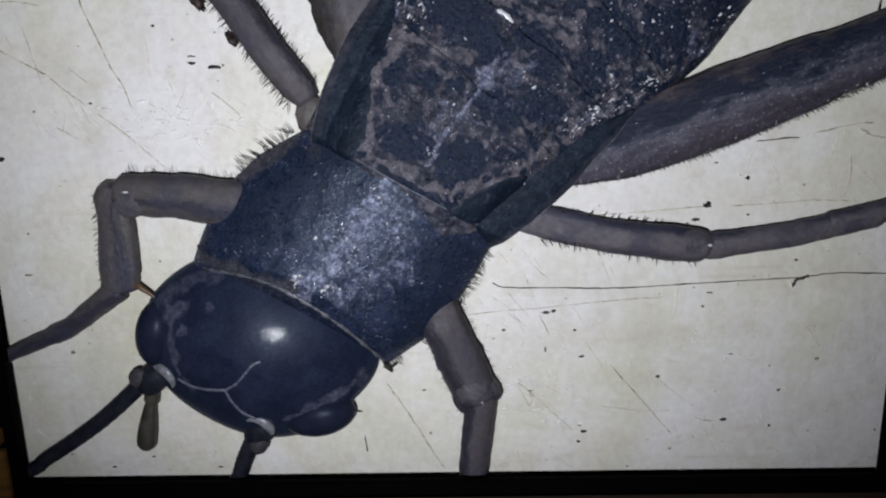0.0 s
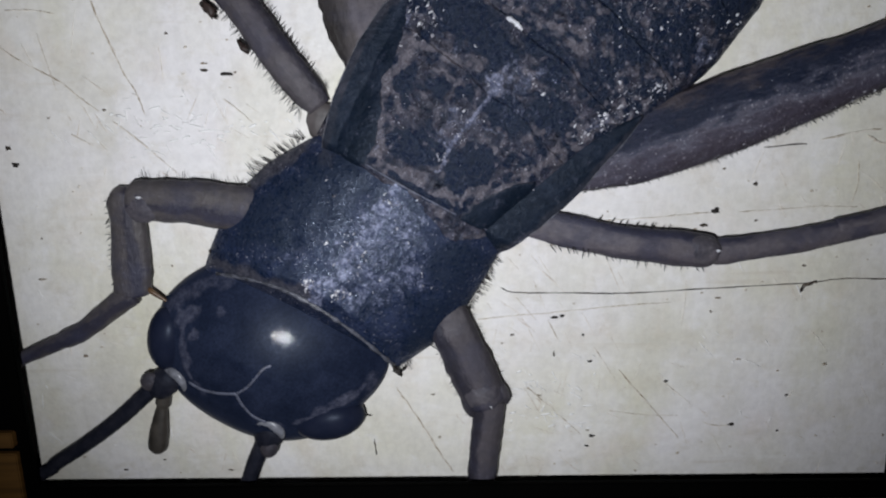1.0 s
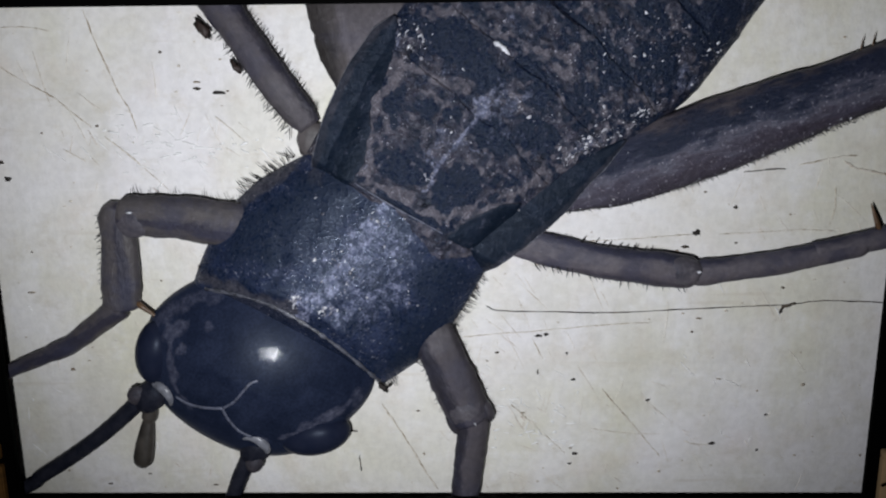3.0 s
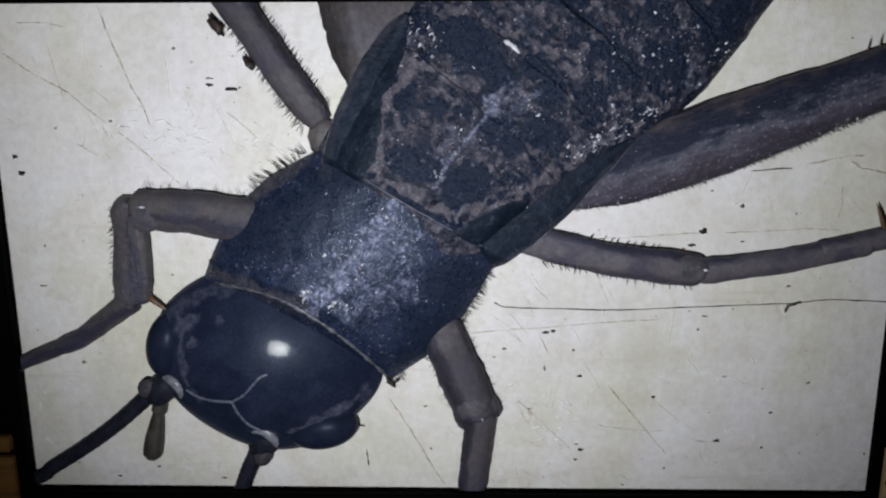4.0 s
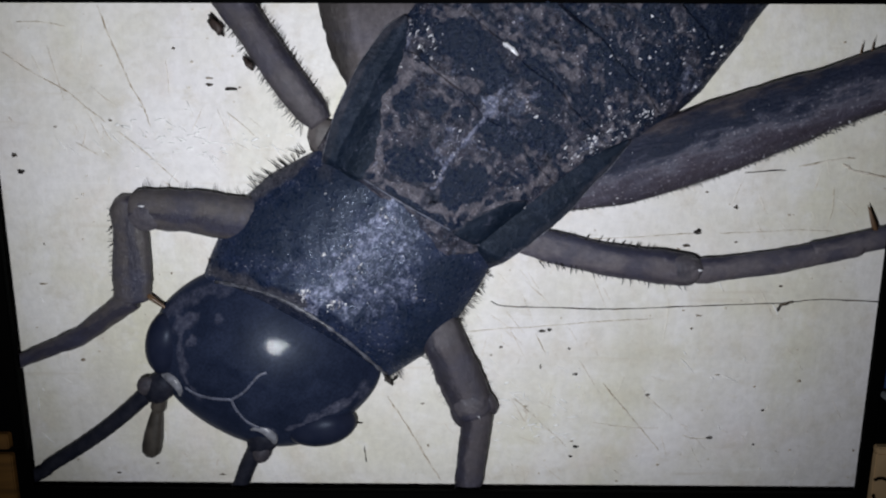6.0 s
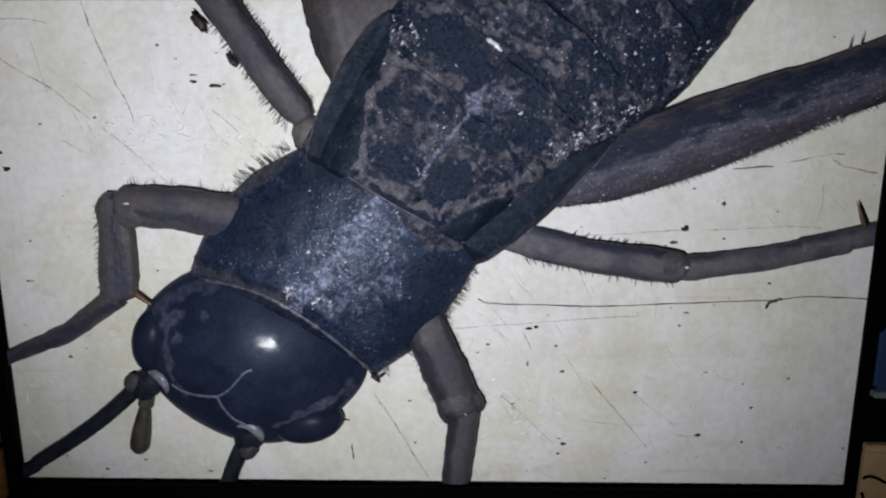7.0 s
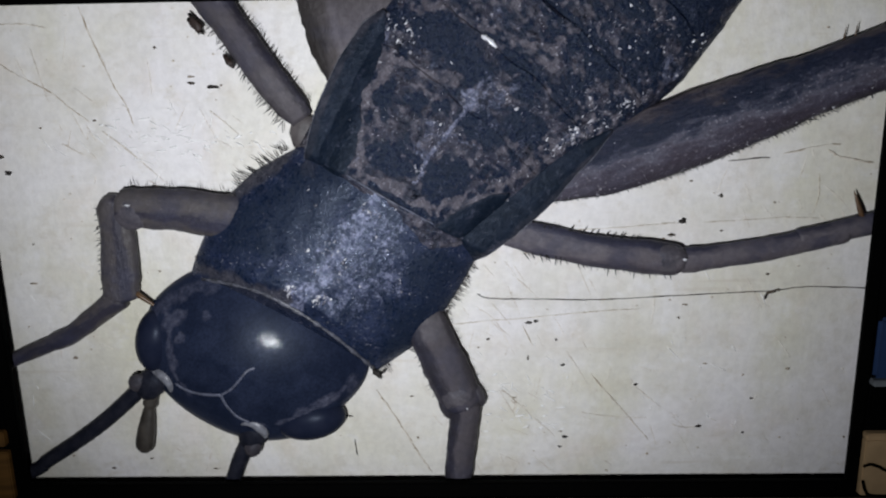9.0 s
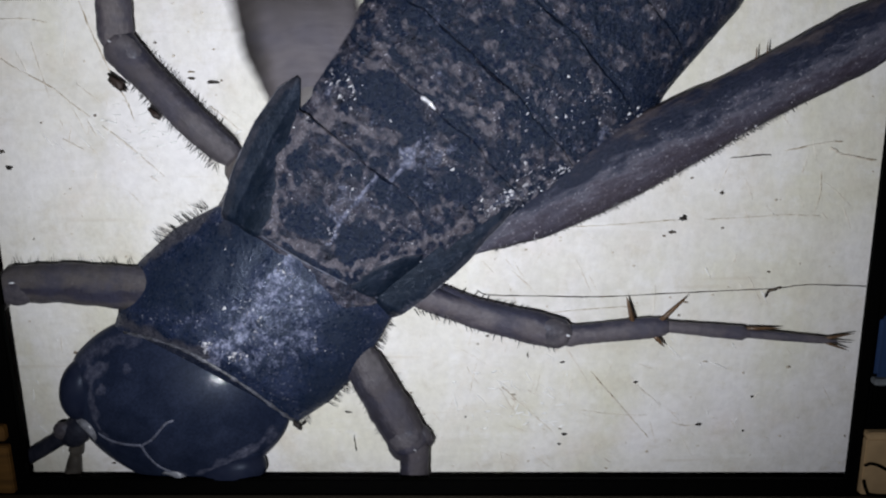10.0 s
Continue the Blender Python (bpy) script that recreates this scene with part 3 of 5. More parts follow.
    for cx, cz, sx, sz, count in ((-0.185, 0.285, 0.030, 0.010, 34), (-0.225, 0.300, 0.018, 0.008, 12), (0.062, 0.070, 0.022, 0.014, 20), (0.10, 0.045, 0.012, 0.006, 8)):
        for _ in range(count):
            x, z = rng.gauss(cx, sx), rng.gauss(cz, sz)
            a, b = rng.uniform(0.0010, 0.0050), rng.uniform(0.0003, 0.0010)
            made = bmesh.ops.create_icosphere(bm, subdivisions=2, radius=1.0)
            turn = rng.uniform(-0.7, 0.4)
            for v in made["verts"]:
                k = 1 + 0.5 * (rng.random() - 0.5)
                p, q = v.co.x * a * k, v.co.z * b * k
                v.co = Vector((x + p * math.cos(turn) - q * math.sin(turn), -0.0002 + v.co.y * 0.0004, z + p * math.sin(turn) + q * math.cos(turn)))
    tagged(part("scuffing", bm, SCUFF, screen, "whitish torn-up scuffs"), kind="stuff")
    # faint hairline scratches and smears in drifts across the surface
    rng = random.Random(47)
    for name, material, label, lots in (
            ("hairline_scuffing", HAIRLINE, "faint tan hairline scratches", ((0.070, 0.085, 0.030, 0.050, 50), (0.16, 0.10, 0.06, 0.05, 22), (-0.235, 0.300, 0.05, 0.04, 26), (-0.25, 0.10, 0.05, 0.05, 14), (0.27, 0.24, 0.04, 0.03, 14), (0.22, 0.05, 0.06, 0.03, 12), (-0.20, 0.21, 0.04, 0.02, 8))),
            ("smearing", SCUFF, "faint whitish smears", ((0.065, 0.070, 0.025, 0.020, 26), (0.20, 0.09, 0.05, 0.04, 16), (-0.20, 0.290, 0.04, 0.012, 30), (-0.27, 0.08, 0.04, 0.05, 14)))):
        bm = bmesh.new()
        for cx, cz, sx, sz, n in lots:
            for _ in range(n):
                x, z = rng.gauss(cx, sx), rng.gauss(cz, sz)
                turn = rng.choice((-1.05, -0.95, -0.85, -0.5, 1.3)) + rng.gauss(0, 0.15)
                size = 0.003 + 0.016 * rng.random() ** 2
                wide = rng.uniform(0.00018, 0.00042) if name == "hairline_scuffing" else rng.uniform(0.0003, 0.0007)
                if name == "smearing":
                    size *= 0.5
                dx, dz = math.cos(turn) * size, math.sin(turn) * size
                bend = rng.uniform(-0.08, 0.08)
                pts = [(x + dx * f - dz * bend * (f * f - 1), z + dz * f + dx * bend * (f * f - 1)) for f in (-1, -0.5, 0, 0.5, 1)]
                tube([(p, q, 0.0002) for p, q in pts], [wide * k for k in (0.2, 0.9, 1.0, 0.7, 0.2)], 1.0, 5, bm)
        ob = part(name, bm, material, screen, label)
        ob.data.transform(Matrix(((1, 0, 0, 0), (0, 0, -1, 0), (0, 1, 0, 0), (0, 0, 0, 1))))
        tagged(ob, kind="stuff")
    # fine crumbs that nobody could count
    rng = random.Random(11)
    bm = bmesh.new()
    for _ in range(170):
        x, z, r = rng.uniform(-0.34, 0.36), rng.uniform(0.0, 0.39), rng.uniform(0.0003, 0.0011)
        made = bmesh.ops.create_icosphere(bm, subdivisions=1, radius=1.0)
        k = rng.uniform(0.4, 1)
        for v in made["verts"]:
            v.co = Vector((x + v.co.x * r * 1.3, -0.0002 + v.co.y * 0.0005, z + v.co.z * r * k))
    tagged(part("fine_dust", bm, SCRATCH, screen, "fine tan dust grains"), kind="stuff")


# ---- the insect ----
# its own space: x towards the tail, y to its right-hand side of the tray seen head down, z off the surface
HOME, HEADING = (-0.055, 0.200), 48.0


def seg(a, b):
    """The pose of a limb on the surface that starts at a and points at b (x, z of the screen)."""
    d = Vector((b[0] - a[0], 0, b[1] - a[1])).normalized()
    up = Vector((0, -1, 0))
    side = up.cross(d)
    m = Matrix((d, side, up)).transposed().to_4x4()
    m.translation = (a[0], 0, a[1])
    return m


def body_pose(dx, dz, turn):
    a = radians(HEADING + turn)
    p = (HOME[0] + dx, HOME[1] + dz)
    return seg(p, (p[0] + math.cos(a), p[1] + math.sin(a)))


BODY = [(0.0, body_pose(0, 0, 0)), (9.3, body_pose(0, 0, 0)), (9.4, body_pose(-0.029, -0.024, -0.8)), (9.5, body_pose(-0.056, -0.043, -0.9)),
        (9.6, body_pose(-0.064, -0.047, -0.7)), (9.7, body_pose(-0.068, -0.0495, -0.6)), (10.0, body_pose(-0.068, -0.0495, -0.6))]

# height and half width of the rear body along it, and the line of its middle
REAR_H = [(0.02, 0.025), (0.06, 0.0265), (0.12, 0.0255), (0.20, 0.0225), (0.40, 0.0215), (0.52, 0.015)]
PLATES = [0.045, 0.143, 0.190, 0.236, 0.295, 0.350, 0.405, 0.460, 0.510]
REAR_W = [(0.02, 0.072), (0.06, 0.078), (0.115, 0.088), (0.165, 0.096), (0.215, 0.106), (0.27, 0.107), (0.31, 0.1068), (0.336, 0.1058), (0.40, 0.099), (0.46, 0.083), (0.52, 0.055)]
REAR_V = [(0.02, 0.012), (0.12, 0.016), (0.17, 0.0145), (0.215, 0.010), (0.27, 0.007), (0.31, 0.0105), (0.336, 0.0135), (0.40, 0.012), (0.52, 0.008)]


def rear_height(u, y):
    """The top of the back plates at a place of the body."""
    k = (y - along(REAR_V, u)) / along(REAR_W, u)
    n = max(0, min(len(PLATES) - 2, int(np.searchsorted(PLATES, u)) - 1))
    f = max(0.0, min(1.08, (u - PLATES[n]) / (PLATES[n + 1] - PLATES[n])))
    step = along([(0.15, 0.0002), (0.19, 0.0005), (0.236, 0.0009)], u)
    lift = step * f ** 2 - step * (1 - f) ** 3 + 0.0009 * noise.noise(Vector((u * 60, y * 60, 1)))
    return 0.0025 + along(REAR_H, u) * max(0.0, 1 - abs(k) ** 2.8) ** 0.5 + lift * max(0.0, 1 - k ** 4)


# pigment of the back: dark spots in pairs beside the middle line, pale skin between and behind the plates, worn scale on the line
THORAX_SPOTS = [(0.092, -0.012, 0.0225, 0.0165, -0.37), (0.080, 0.026, 0.0245, 0.0115, -1.15), (0.110, 0.063, 0.0135, 0.0065, 0.0), (0.122, 0.044, 0.0100, 0.0055, -0.9), (0.132, 0.026, 0.0105, 0.0055, -0.8),
                (0.139, -0.006, 0.0200, 0.0125, -1.42), ([(0.052, 0.030), (0.057, 0.000), (0.066, -0.030)], 0.0030)]
THORAX_DOTS = [(0.100, 0.052, 0.006, 0.004, 0.3), (0.090, 0.060, 0.005, 0.004, 0.3), (0.115, -0.032, 0.007, 0.005, 0.2), (0.108, -0.040, 0.005, 0.004, 0.0), (0.122, -0.038, 0.005, 0.004, 0.0), (0.098, -0.034, 0.004, 0.004, 0.0)]
PLATE_SPOTS = [(0.170, 0.057, 0.0270, 0.0155, -1.36), (0.168, 0.028, 0.0220, 0.0120, -1.37), (0.191, 0.003, 0.0160, 0.0085, -1.35), (0.160, -0.034, 0.0190, 0.0130, -1.17), (0.157, 0.093, 0.0140, 0.0070, -1.24),
               (0.180, -0.013, 0.0150, 0.0090, -1.4), (0.203, -0.040, 0.0115, 0.0085, -1.6), (0.230, -0.043, 0.0150, 0.0105, -1.4), (0.257, -0.061, 0.0205, 0.0140, -1.45)]
REAR_SPOTS = [(0.233, -0.022, 0.0130, 0.0080, -1.1), (0.276, -0.036, 0.0180, 0.0085, -1.28), (0.300, -0.074, 0.0230, 0.0190, 0.0)] + [(u, 0.01 + side * v, 0.0195, 0.0115, -1.4) for u, v, side in ((0.235, 0.030, 1), (0.262, 0.012, 1), (0.230, 0.065, 1), (0.318, 0.030, 1), (0.318, 0.036, -1), (0.285, 0.055, 1))]
PALE_LINES = [([(0.174, 0.085), (0.182, 0.073), (0.192, 0.050), (0.199, 0.024), (0.205, 0.003)], 0.0048), ([(0.131, 0.076), (0.141, 0.053), (0.149, 0.028)], 0.0036), ([(0.050, 0.037), (0.068, 0.051), (0.089, 0.067)], 0.0034),
              ([(0.095, 0.069), (0.115, 0.077), (0.131, 0.081)], 0.0048), ([(0.069, -0.027), (0.094, -0.039), (0.121, -0.051), (0.157, -0.058), (0.184, -0.068), (0.210, -0.080)], 0.0046)]
PALE_PATCHES = [(0.127, 0.077, 0.0130, 0.0090, 0.17), (0.070, -0.016, 0.0240, 0.0055, -0.75), (0.061, 0.018, 0.0200, 0.0060, -1.14), (0.205, -0.052, 0.0090, 0.0060, -1.6), (0.209, -0.014, 0.0140, 0.0060, -1.85)]
WORN_LINE = [([(0.149, 0.011), (0.115, 0.008), (0.074, 0.003)], 0.0012), (0.151, 0.012, 0.0070, 0.0090, 0.5)]
WORN_BRANCHES = [([(0.114, 0.023), (0.119, 0.007)], 0.0024), ([(0.121, 0.006), (0.128, -0.018)], 0.0014), (0.172, -0.004, 0.0140, 0.0030, -0.2)]
WORN_FIELDS = [(0.107, 0.014, 0.016, 0.012, 0.1), (0.160, 0.004, 0.016, 0.016, 0.2), (0.150, 0.010, 0.010, 0.018, 0.4), (0.262, -0.086, 0.012, 0.012, 0.0), (0.182, -0.064, 0.025, 0.006, -0.4), (0.140, 0.090, 0.014, 0.007, 0.3)]
# the darkness of the creases between plates is painted into the pigment
FURROWS = [([(0.236, 0.040), (0.239, 0.005), (0.241, -0.030), (0.240, -0.075)], 0.0030), ([(0.290, 0.050), (0.296, 0.010), (0.298, -0.035), (0.296, -0.075)], 0.0034), ([(0.193, -0.020), (0.194, -0.045)], 0.0018)]
PALE_BACKS = [([(0.247, 0.030), (0.250, 0.000), (0.251, -0.028)], 0.0034), (0.224, -0.004, 0.0120, 0.0050, -1.4), ([(0.215, 0.050), (0.220, 0.030)], 0.0044)]
BACK_PIGMENT = ((0, 0.92, THORAX_SPOTS + PLATE_SPOTS + REAR_SPOTS), (0, 0.70, THORAX_DOTS), (1, 0.90, PALE_LINES + PALE_PATCHES), (1, 0.62, PALE_BACKS), (0, 0.95, FURROWS), (2, 0.82, WORN_LINE), (2, 0.54, WORN_BRANCHES), (2, 0.48, WORN_FIELDS))


def mottling(u, y):
    """The unordered blotches under the spots: darker towards the tail and over the flanks."""
    k = abs(y - along(REAR_V, u)) / along(REAR_W, u)
    n = 0.6 * noise.noise(Vector((u * 60, y * 60, 11))) + 0.8 * noise.noise(Vector((u * 150, y * 150, 12)))
    return 0.34 + 0.65 * n + along([(0.10, -0.10), (0.18, 0.06), (0.24, 0.12), (0.40, 0.22)], u) + 0.12 * k ** 3, 0.36 + 0.55 * noise.noise(Vector((u * 80, y * 80, 14))), 0.22 + 0.25 * noise.noise(Vector((u * 50, y * 50, 16)))


def bristles(parent, rows, seed, label="fine black bristles", stout=1.0):
    """Thin stiff hairs: rows of (from, to, lean, count, length)."""
    rng = random.Random(seed)
    bm = bmesh.new()
    for a, b, lean, count, length in rows:
        a, b, lean = Vector(a), Vector(b), Vector(lean).normalized()
        for k in range(count):
            p = a.lerp(b, (k + rng.random()) / count)
            d = (lean + Vector((rng.uniform(-0.4, 0.4), rng.uniform(-0.4, 0.4), rng.uniform(-0.2, 0.3)))).normalized()
            r = length * rng.uniform(0.5, 1.15)
            tube([p - d * 0.002, p + d * r * 0.5, p + d * r + Vector((0, 0, -0.001))], [0.00036 * stout, 0.00027 * stout, 0.00007], n=4, bm=bm)
    return tagged(part("bristles", bm, BRISTLE, parent, label), kind="stuff")


def build_head(cricket):
    turn = radians(12)
    cx, cy, ay, top = -0.126, 0.012, 0.090, 0.034
    front, back = 0.0745, 0.078
    c, s = math.cos(turn), math.sin(turn)

    def skin(u, y):
        """A place on the skull."""
        p, q = (u - cx) * c + (y - cy) * s, (-(u - cx) * s + (y - cy) * c) / ay
        p /= back if p > 0 else front
        q /= 1 + (-0.19 if q > 0 else 0.25) * max(0.0, p) + (0.13 if q < 0 else 0.0) * min(0.0, p)
        r = (abs(p) ** 2.25 + abs(q) ** 2.25) ** (1 / 2.25)
        return Vector((u, y, 0.002 + top * max(0.0, 1 - r ** 2.1) ** 0.52 * (1 - 0.42 * max(p, -0.05)) * (1 + 0.34 * min(0.0, p + 0.05))))

    rings = []
    for k in range(1, 61):
        r = math.sin(math.pi / 2 * k / 60)
        row = []
        for i in range(200):
            a = math.tau * i / 200
            e = (abs(math.cos(a)) ** 2.25 + abs(math.sin(a)) ** 2.25) ** (-1 / 2.25) * r
            x, y = e * math.cos(a) * (back if math.cos(a) > 0 else front), e * math.sin(a) * ay * (1 + (-0.19 if math.sin(a) > 0 else 0.25) * max(0.0, e * math.cos(a)) + (0.13 if math.sin(a) < 0 else 0.0) * min(0.0, e * math.cos(a)))
            row.append(skin(cx + x * c - y * s, cy + x * s + y * c))
        rings.append(row)
    rings.append([Vector((p.x, p.y, 0.0005)) for p in rings[-1]])
    head = part("head", loft(rings), HEAD, cricket, "glossy blue-black domed head")
    paint(head, ((1, 0.54, [([(-0.134, 0.088), (-0.139, 0.075), (-0.151, 0.067), (-0.164, 0.057), (-0.174, 0.043)], 0.0019), (-0.133, 0.076, 0.0130, 0.0055, -0.3), (-0.140, 0.063, 0.0060, 0.0030, -0.2),
                                   ([(-0.090, -0.062), (-0.102, -0.064), (-0.119, -0.057), (-0.139, -0.046), (-0.150, -0.040)], 0.0018), (-0.108, -0.059, 0.0145, 0.0050, -0.4), (-0.128, -0.050, 0.008, 0.0050, -0.5), (-0.158, 0.060, 0.012, 0.0045, 0.6)]),
                 (1, 0.38, [([(-0.148, 0.094), (-0.131, 0.090), (-0.111, 0.083), (-0.092, 0.069)], 0.0050), ([(-0.084, -0.065), (-0.095, -0.075), (-0.113, -0.078)], 0.0055), (-0.112, 0.058, 0.0048, 0.0038, 0.0), (-0.176, 0.034, 0.008, 0.0035, 1.2), (-0.162, -0.030, 0.008, 0.0040, -1.0)]),
                 ), warp=0.0030)
    for at, size, turned in (((-0.1640, 0.0775, 0.0105), (0.0270, 0.0165, 0.0165), 32), ((-0.1345, -0.0610, 0.0100), (0.0300, 0.0180, 0.0170), -40)):
        eye = part("eye", blob((0, 0, 0), size, 4), EYE, head, "dark bulging eye", basis=Matrix.Translation(at) @ pose(0, 0, 0, 0, 0, turned))
        # the eye's sparkle is added as a white grain
        part("glint_grain", blob((0.012, -0.004 if at[1] > 0 else 0.004, size[2] * 0.80), (0.0009, 0.0007, 0.0005), 1, 0.8, 3), GLINT_WHITE, eye, "tiny bright grain on the eye")

    def stroke(name, points, r, label):
        line = [skin(w.x, w.y) for w in spline([(a, b, 0) for a, b in points])]
        size = [r * (0.65 + 0.5 * abs(math.sin(i * 1.7))) for i in range(len(line))]
        part(name, tube(line, size, 0.4, 10), SEAM, head, label)

    stroke("seam", [(-0.118, 0.003), (-0.124, 0.006), (-0.132, 0.006), (-0.145, 0.006), (-0.157, 0.009)], 0.0011, "thin pale seam across the brow")
    stroke("seam", [(-0.157, 0.009), (-0.163, 0.015), (-0.170, 0.023), (-0.176, 0.033), (-0.178, 0.043)], 0.0014, "thin pale seam across the brow")
    stroke("seam", [(-0.157, 0.009), (-0.161, 0.003), (-0.164, -0.004), (-0.166, -0.013), (-0.164, -0.024)], 0.0013, "thin pale seam across the brow")
    # feelers: socket, stem and whip
    feelers = []
    for socket, base, swing, whip in (((-0.194, 0.053), (-0.206, 0.058), 0.0, [(-0.203, 0.0625), (-0.2145, 0.0630), (-0.2513, 0.0675), (-0.2852, 0.0748), (-0.3178, 0.0838), (-0.3339, 0.0877), (-0.420, 0.125)]),
                                      ((-0.176, -0.031), (-0.184, -0.034), -0.1, [(-0.184, -0.034), (-0.206, -0.040), (-0.228, -0.048), (-0.270, -0.060), (-0.350, -0.080)])):
        arc = [skin(socket[0] + 0.013 * math.cos(a), socket[1] + 0.012 * math.sin(a)) + Vector((0, 0, 0.0004)) for a in (swing + math.pi * (-0.42 + 0.84 * k / 10) for k in range(11))]
        arc = [Vector((q.x, q.y, min(q.z, 0.0215))) for q in arc]
        part("feeler_socket", tube(arc, [0.0046 * math.sin(math.pi * (k + 0.7) / 11.4) for k in range(11)], 0.7, 8), SOCKET, head, "pale ring round the feeler base")
        part("feeler_stem", blob((0, 0, 0), (0.017, 0.0125, 0.009), rough=0.08), FEELER, head, "dark knob at the feeler base", basis=Matrix.Translation((base[0] + 0.008, base[1], 0.010)))
        part("stem_cap", blob((base[0] - 0.002 if swing else base[0] + 0.003, base[1] + (0.009 if base[1] > 0 else -0.007), 0.0135), (0.0085, 0.0075, 0.0052), rough=0.15, seed=3), LOBE, head, "brown-grey cap beside the feeler base")
        line = spline([(a, b, 0.009) for a, b in whip], 8)
        n = len(line)
        feelers.append(part("feeler", tube(line, [0.0070 - 0.0016 * i / n + 0.0003 * (i % 2) for i in range(n)], 0.9, 10), FEELER, head, "long dark ringed feeler"))
    # mouth feeler
    line = spline([(-0.203, 0.056, 0.006), (-0.214, 0.0495, 0.006), (-0.2222, 0.0452, 0.006), (-0.2386, 0.0360, 0.006), (-0.2557, 0.0262, 0.006)], 5)
    part("palp", tube(line, [along([(0, 0.006), (0.35, 0.0065), (0.42, 0.0045), (0.75, 0.008), (0.94, 0.0085), (1, 0.004)], i / (len(line) - 1)) for i in range(len(line))], 0.7, 10), PALP, head, "brown club-shaped mouth feeler")
    return feelers


def build_shield(cricket):
    """The neck shield: a saddle with a curved front rim and a straight rear seam."""
    half = {1: [(0, 0.079), (0.18, 0.086), (0.5, 0.097), (0.75, 0.092), (1, 0.076)], -1: [(0, 0.088), (0.25, 0.096), (0.5, 0.097), (0.75, 0.091), (1, 0.083)]}

    def place(r, s):
        side = 1 if s >= 0 else -1
        y = 0.011 + s * along(half[side], r)
        d = -(y - 0.012)
        u0, u1 = -0.060 - (2.4 if d > 0 else 5.5) * d * d + 0.15 * d, 0.052 + 0.2 * d
        k = abs(s)
        z = 0.0335 * max(0.0, 1 - k ** 1.75) ** 0.60 * (along([(0, 0.90), (0.10, 1.04), (0.5, 0.93), (1, 0.76)], r))
        z += 0.0012 * noise.noise(Vector((u0 * 60 + r * 7, y * 70, 1))) * (1 - k)
        return Vector((u0 + (u1 - u0) * r, y, 0.003 + z))

    rings = []
    for i in range(101):
        r = i / 100
        top = [place(r, math.sin(math.pi / 2 * (-1 + k / 80))) for k in range(161)]
        low = [Vector((p.x, p.y, 0.001)) for p in (top[160], top[80], top[0])]
        rings.append(top + low)
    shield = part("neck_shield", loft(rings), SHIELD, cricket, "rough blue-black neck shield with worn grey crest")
    # worn layers put the crest's sheen into colour, dark spots the flanks' shade
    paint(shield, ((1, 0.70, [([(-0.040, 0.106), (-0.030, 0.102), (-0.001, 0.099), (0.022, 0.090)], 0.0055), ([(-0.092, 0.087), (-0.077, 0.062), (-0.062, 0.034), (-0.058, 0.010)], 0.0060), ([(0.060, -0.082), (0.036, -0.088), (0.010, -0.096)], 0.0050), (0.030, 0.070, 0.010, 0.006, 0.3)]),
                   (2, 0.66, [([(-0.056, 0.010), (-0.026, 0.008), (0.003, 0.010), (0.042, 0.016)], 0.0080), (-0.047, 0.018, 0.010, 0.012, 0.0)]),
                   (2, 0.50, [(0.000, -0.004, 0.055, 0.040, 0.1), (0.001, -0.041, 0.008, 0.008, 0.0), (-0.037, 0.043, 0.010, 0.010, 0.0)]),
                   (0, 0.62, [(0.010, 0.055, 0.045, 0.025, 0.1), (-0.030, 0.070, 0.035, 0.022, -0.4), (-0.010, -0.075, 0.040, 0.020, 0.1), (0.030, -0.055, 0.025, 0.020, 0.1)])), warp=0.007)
    for r, w, name, label in ((0.0, 0.0019, "front_rim", "pale ridge along the front of the shield"), (1.0, 0.0008, "rear_seam", "thin pale seam behind the shield")):
        line = [place(r, s) + Vector((0.001 if r else -0.0004, 0, 0.0022 if r else 0.0004)) for s in (-0.93 + 1.8 * k / 40 for k in range(41))]
        part(name, tube(line, [w * random.Random(k).uniform(0.35, 1.25) for k in range(41)], 0.6, 8), SEAM if r else RIM, shield, label)
    # bright flakes that stand in for the shield's glints
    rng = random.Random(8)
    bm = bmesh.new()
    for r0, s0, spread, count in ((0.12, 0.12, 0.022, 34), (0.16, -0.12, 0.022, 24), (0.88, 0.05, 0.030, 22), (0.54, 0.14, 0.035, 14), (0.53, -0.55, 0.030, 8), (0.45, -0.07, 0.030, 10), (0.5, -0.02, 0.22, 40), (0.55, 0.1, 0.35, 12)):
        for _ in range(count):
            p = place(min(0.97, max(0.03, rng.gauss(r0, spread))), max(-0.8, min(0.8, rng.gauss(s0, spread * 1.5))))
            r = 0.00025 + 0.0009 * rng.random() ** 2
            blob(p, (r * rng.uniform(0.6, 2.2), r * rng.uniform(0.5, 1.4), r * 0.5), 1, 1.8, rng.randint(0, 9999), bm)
    tagged(part("flakes", bm, GLINT_CRUST, shield, "bright chipped flakes on the shield"), kind="stuff")
    bristles(shield, [((-0.02, 0.106, 0.006), (0.03, 0.094, 0.006), (0.1, 1, 0.1), 15, 0.011), ((-0.09, 0.088, 0.006), (-0.02, 0.106, 0.006), (-0.3, 1, 0.1), 9, 0.007),
                      ((-0.035, -0.084, 0.006), (0.005, -0.086, 0.006), (-0.1, -1, 0), 14, 0.008), ((0.005, -0.085, 0.006), (0.055, -0.073, 0.006), (-0.1, -1, 0), 26, 0.009), ((-0.066, -0.074, 0.006), (-0.055, -0.078, 0.006), (-0.6, -1, 0), 6, 0.009)], 5, stout=1.35)
